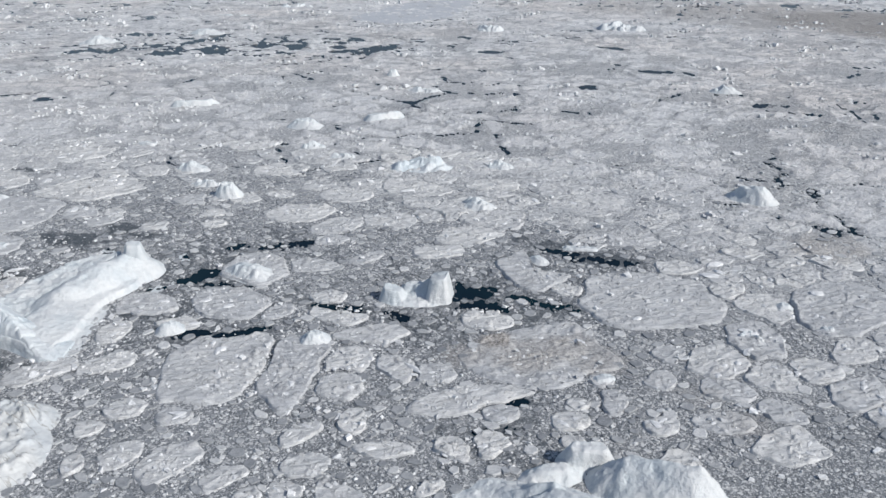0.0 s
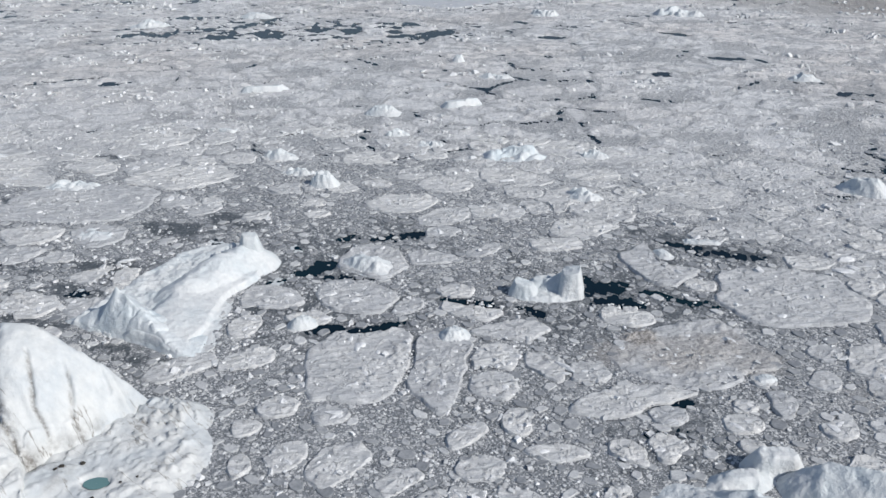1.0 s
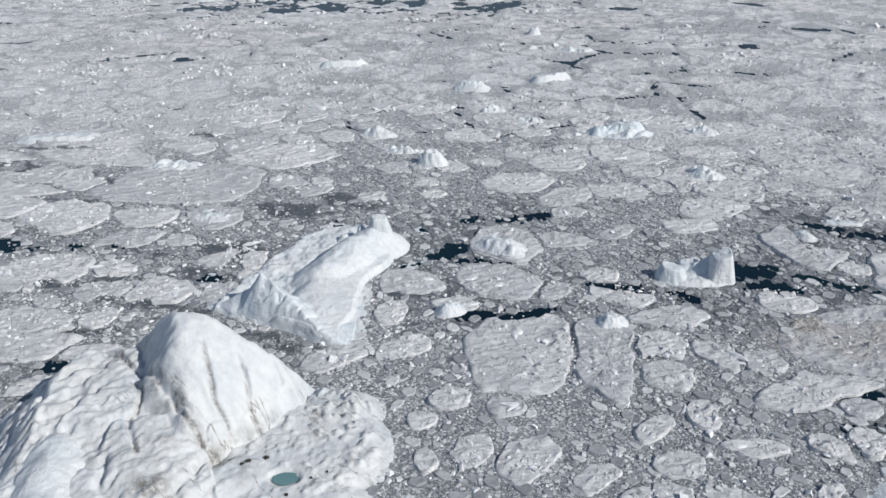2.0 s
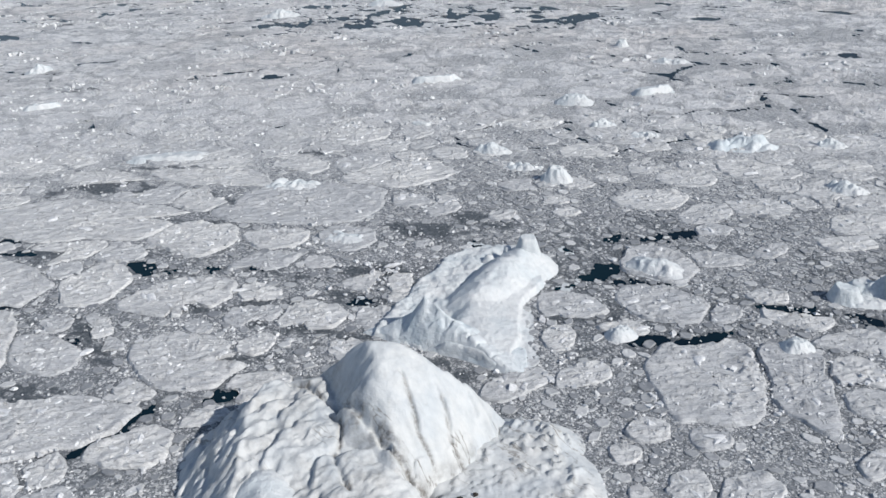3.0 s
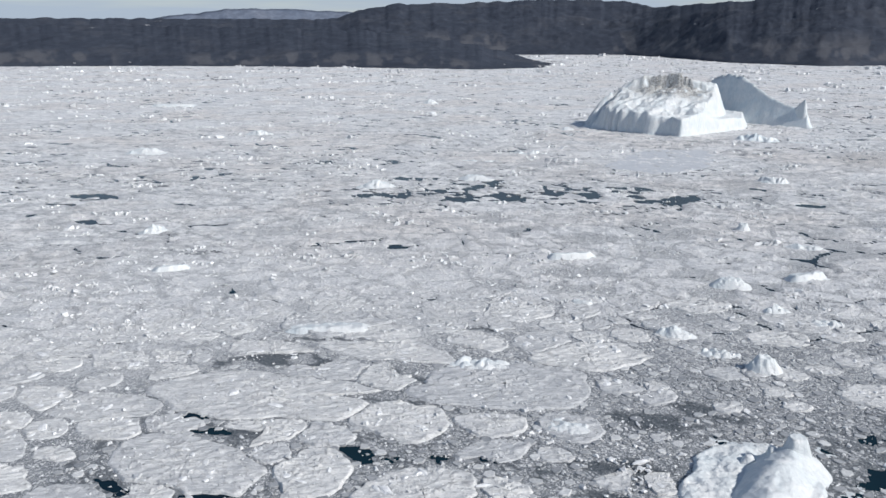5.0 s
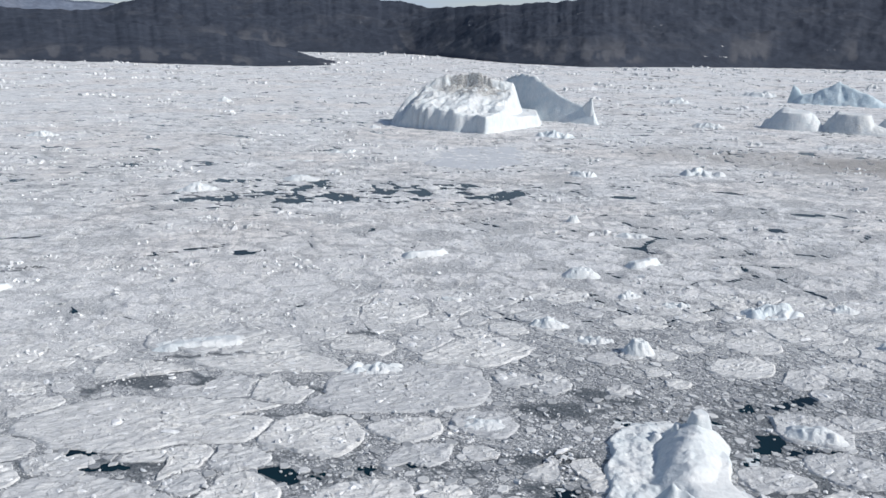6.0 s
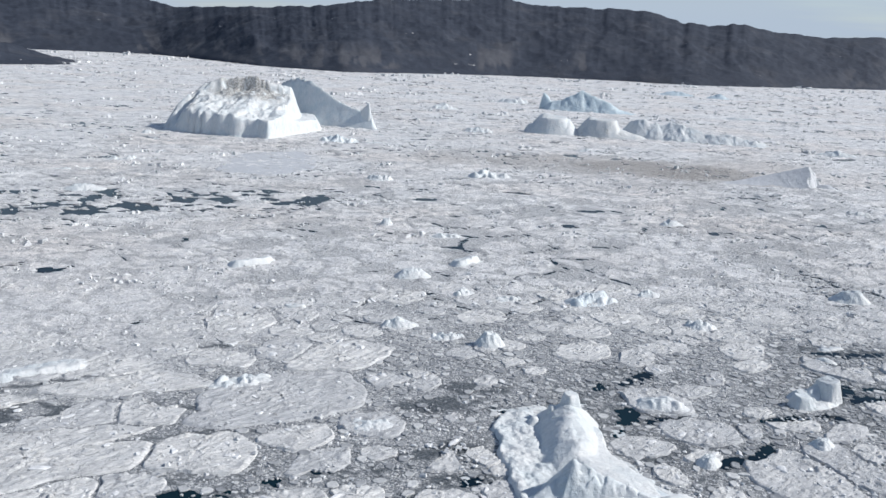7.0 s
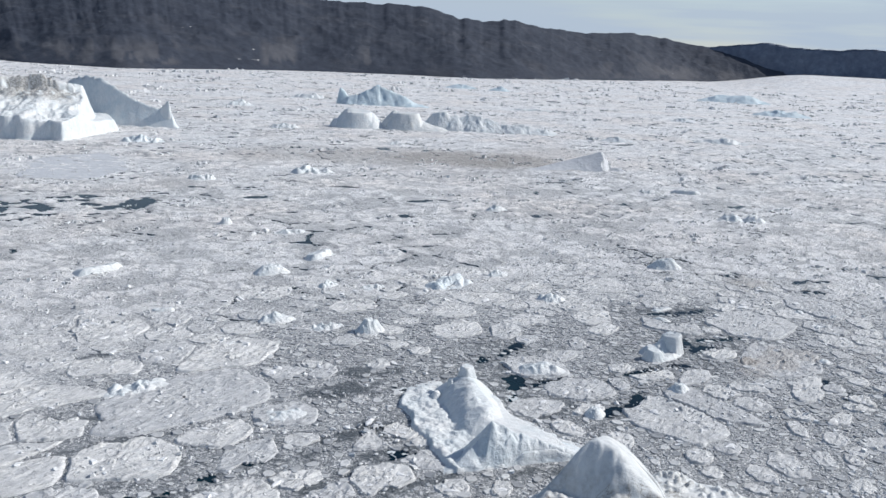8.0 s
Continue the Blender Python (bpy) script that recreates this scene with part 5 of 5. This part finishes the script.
def build_floes():
    named = []
    for row in FLOES_CENTRE + FLOES_FRONT:
        named.append((row, FLAT if max(row[2:4]) < 10 else BROAD, 1.0))
    for row in FLOES_WEST:
        named.append((row, "wide pale ice floe packed against its neighbours" if row[2] > 14 else FLAT, 1.0))
    for row in FLOES_BACK[:-2]:
        named.append((row, BROAD, 1.0))
    named.append((FLOES_BACK[-2], "dirty brown silt-strewn ice floe", 1.3))
    named.append((FLOES_BACK[-1], "smooth pale flat ice floe below the tall iceberg", 0.03))
    bergs = [(-116, 130, 40, 26, 0, 0), (-102, 195, 31, 13, 98, 0), (-7, 193, 11, 7, -25, 0), (25, 112, 24, 10, 0, 0)]
    PLACED.extend(bergs)
    PLACED.extend(row for row, _, _ in named)
    rng = random.Random(77)
    extra = []
    for _ in range(9000):
        if len(extra) >= 235:
            break
        x, y = rng.uniform(-330, 165), rng.uniform(108, 345)
        if y < 100 + 0.22 * abs(x + 60) or math.hypot(x + 130, y - 25) > 320:
            continue
        wet = float(slushiness(np.array([x]), np.array([y]))[0])
        if rng.random() < 1.1 * wet:
            continue
        a = (9.5 - 7.0 * wet) * rng.uniform(0.55, 1.25) * (1.0 + 0.4 * (y > 230))
        site = (x, y, a, a * rng.uniform(0.55, 0.9), rng.uniform(-50, 50), rng.uniform(0.30, 0.52))
        here = np.array([x]), np.array([y])
        if any(math.hypot(o[0] - x, o[1] - y) < max(o[2], o[3]) + a and reach_of(o, *here)[0] < 0.5 * a for o in PLACED):
            continue
        if lead_depth(*here)[0] > -1.5:
            continue
        PLACED.append(site)
        extra.append(site)
    for row, label, bumpy in named:
        ob = floe(row, label, bumpy, SNOW if bumpy < 0.5 else None)
        if bumpy > 0.5:
            add_hummocks(ob, row, int(min(14, 2 + row[2] * row[3] / 14)))
    for site in extra:
        ob = floe(site, "wide pale ice floe packed against its neighbours" if site[2] > 9 else "small grey ice floe set in slush")
        add_hummocks(ob, site, int(min(6, 1 + site[2] * site[3] / 16)))


build_floes()


# ---- loose blocks and brash, far too many to count ----
def scatter(name, label, x, y, size, seed, tall=1.0):
    rng = np.random.default_rng(seed)
    n = len(x)
    z, fl, _ = field(x, y)
    for fx, fy, a, b, ang, top in PLACED:
        c, s = math.cos(radians(ang)), math.sin(radians(ang))
        u, v = (x - fx) * c + (y - fy) * s, -(x - fx) * s + (y - fy) * c
        z = np.where((u / a) ** 2 + (v / b) ** 2 < 0.8, np.maximum(z, 0.7 * top), z)
    keep = ((z > -0.2) | (rng.random(n) < 0.12)) & (reach_of(FLOES_BACK[-1], x, y) > 0)
    x, y, z, size = x[keep], y[keep], np.maximum(z[keep], 0.0), size[keep]
    n = len(x)
    cube = np.array([(i, j, k) for k in (-1, 1) for j in (-1, 1) for i in (-1, 1)], float)
    v = cube[None] * (0.5 + 0.28 * rng.uniform(-1, 1, (n, 8, 3)))
    v[:, 4:, :2] *= rng.uniform(0.35, 0.95, (n, 1, 1))
    v = v * np.stack([rng.uniform(0.6, 1.3, n), rng.uniform(0.5, 1.0, n), tall * rng.uniform(0.22, 0.5, n)], 1)[:, None] * size[:, None, None]
    tilt = rng.uniform(-0.3, 0.3, (n, 2))
    v[:, :, 2] += v[:, :, 0] * tilt[:, None, 0] + v[:, :, 1] * tilt[:, None, 1]
    t = rng.uniform(0, 2 * math.pi, n)[:, None]
    vx, vy = v[:, :, 0] * np.cos(t) - v[:, :, 1] * np.sin(t), v[:, :, 0] * np.sin(t) + v[:, :, 1] * np.cos(t)
    verts = np.stack([vx + x[:, None], vy + y[:, None], v[:, :, 2] + (z + 0.12 * size)[:, None]], -1).reshape(-1, 3)
    base = np.array([(0, 2, 3, 1), (4, 5, 7, 6), (0, 1, 5, 4), (1, 3, 7, 5), (3, 2, 6, 7), (2, 0, 4, 6)])
    quads = (base[None] + 8 * np.arange(n)[:, None, None]).reshape(-1, 4)
    ob = quick_mesh(name, verts, quads, CHUNK, False)
    return tagged(ob, label, "ice rubble", kind="stuff")


def plates(name, label, x, y, size, seed):
    """Small flat pieces of floe, each a low prism with an uneven outline."""
    rng = np.random.default_rng(seed)
    clear = ((lead_depth(x, y) < 0.1) | (rng.random(len(x)) < 0.2)) & ((lead_depth(x, y, SLUSH_LEADS) < 0) | (rng.random(len(x)) < 0.3))
    for fx, fy, a, b, ang, top in PLACED:
        c, s = math.cos(radians(ang)), math.sin(radians(ang))
        u, v = (x - fx) * c + (y - fy) * s, -(x - fx) * s + (y - fy) * c
        clear &= (u / a) ** 2 + (v / b) ** 2 > 0.92
    x, y, size = x[clear], y[clear], size[clear]
    n, k = len(x), 8
    t = np.linspace(0, 2 * math.pi, k, endpoint=False)[None] + rng.uniform(-0.2, 0.2, (n, k))
    r = size[:, None] * rng.uniform(0.72, 1.08, (n, k))
    ax, turn = rng.uniform(0.5, 1.0, (n, 1)), rng.uniform(-0.9, 0.9, (n, 1))
    px, py = r * np.cos(t), r * np.sin(t) * ax
    px, py = px * np.cos(turn) - py * np.sin(turn), px * np.sin(turn) + py * np.cos(turn)
    top = (0.12 + 0.16 * rng.random((n, 1)) + 0.05 * size[:, None]) * np.ones((n, k))
    lean = rng.uniform(-0.05, 0.05, (n, 2))
    rings = []
    for f, h in ((1.02, None), (1.0, 0.85), (0.86, 1.05), (0.03, 1.0)):
        z = -0.1 + 0 * top if h is None else top * h + lean[:, :1] * px * f + lean[:, 1:] * py * f + (0.06 * rng.random((n, k)) * size[:, None] if f == 0.86 else 0)
        rings.append(np.stack([x[:, None] + px * f, y[:, None] + py * f, z], -1))
    verts = np.stack(rings, 1).reshape(-1, 3)
    quads = (grid_quads(4, k, True)[None] + 4 * k * np.arange(n)[:, None, None]).reshape(-1, 4)
    ob = quick_mesh(name, verts, quads, PLATE, False)
    return tagged(ob, label, "brash ice", kind="stuff")


def pack(n, x0, x1, y0, y1, sizes, seed, spread=0.95):
    """Places that keep clear of one another, largest first."""
    rng = np.random.default_rng(seed)
    cell, taken, out = 3.0, {}, []
    for size in sorted(sizes(rng, n), reverse=True):
        x, y = rng.uniform(x0, x1), rng.uniform(y0, y1)
        if y < 100 + 0.2 * abs(x + 60):
            continue
        i, j = int(x // cell), int(y // cell)
        near = [q for di in (-1, 0, 1) for dj in (-1, 0, 1) for q in taken.get((i + di, j + dj), ())]
        if any((x - qx) ** 2 + (y - qy) ** 2 < (spread * (size + qs)) ** 2 * 0.8 for qx, qy, qs in near):
            continue
        taken.setdefault((i, j), []).append((x, y, size))
        out.append((x, y, size))
    return np.array(out).T


def build_rubble():
    rng = np.random.default_rng(5)
    n = 62000
    th, r = np.radians(rng.uniform(-42, 92, n)), 95 * np.exp(rng.uniform(0, math.log(420 / 95), n))
    # and all round below the flight line
    th[:11000], r[:11000] = rng.uniform(0, 2 * math.pi, 11000), 190 * np.sqrt(rng.random(11000))
    x, y = -130 + r * np.sin(th), 25 + r * np.cos(th)
    size = 0.20 + 0.34 * rng.random(n) ** 2 + 1.0 * rng.random(n) ** 12
    clump = fbm(x / 7, y / 6, 3, 201) > rng.uniform(0.33, 0.74, n)
    scatter("ice_rubble", "small white ice blocks strewn over floes and slush", x[clump], y[clump], size[clump] * (1 + r[clump] / 600), 6)
    # heaps of blocks in the distance, each a loose cluster
    n = 11000
    th, r = np.radians(rng.uniform(-38, 80, n)), 300 * np.exp(rng.uniform(0, math.log(3600 / 300), n))
    x, y = -130 + r * np.sin(th), 25 + r * np.cos(th)
    keep = fbm(x / 60, y / 40, 4, 203, 0.6) > rng.uniform(0.36, 0.60, n)
    x, y, r = x[keep], y[keep], r[keep]
    big = (0.8 + 1.4 * rng.random(len(x)) ** 2 + 3.5 * rng.random(len(x)) ** 10) * (0.16 + r / 820)
    count = 9
    turn = rng.uniform(-0.9, 0.5, len(x))[:, None]
    du, dv = rng.normal(0, 1.5, (len(x), count)) * big[:, None], rng.normal(0, 0.6, (len(x), count)) * big[:, None]
    bx, by = x[:, None] + du * np.cos(turn) - dv * np.sin(turn), y[:, None] + du * np.sin(turn) + dv * np.cos(turn)
    size = big[:, None] * rng.uniform(0.25, 1.0, (len(x), count)) ** 1.3
    scatter("ice_rubble", "countless white ice blocks in the distant pack ice", bx.ravel(), by.ravel(), size.ravel(), 8, 1.5)


build_rubble()
plates("small_floes", "small grey plates of broken floe packed in slush", *pack(30000, -260, 130, 104, 300, lambda g, n: 0.34 + 1.6 * g.random(n) ** 3.0, 9, 1.05), 10)
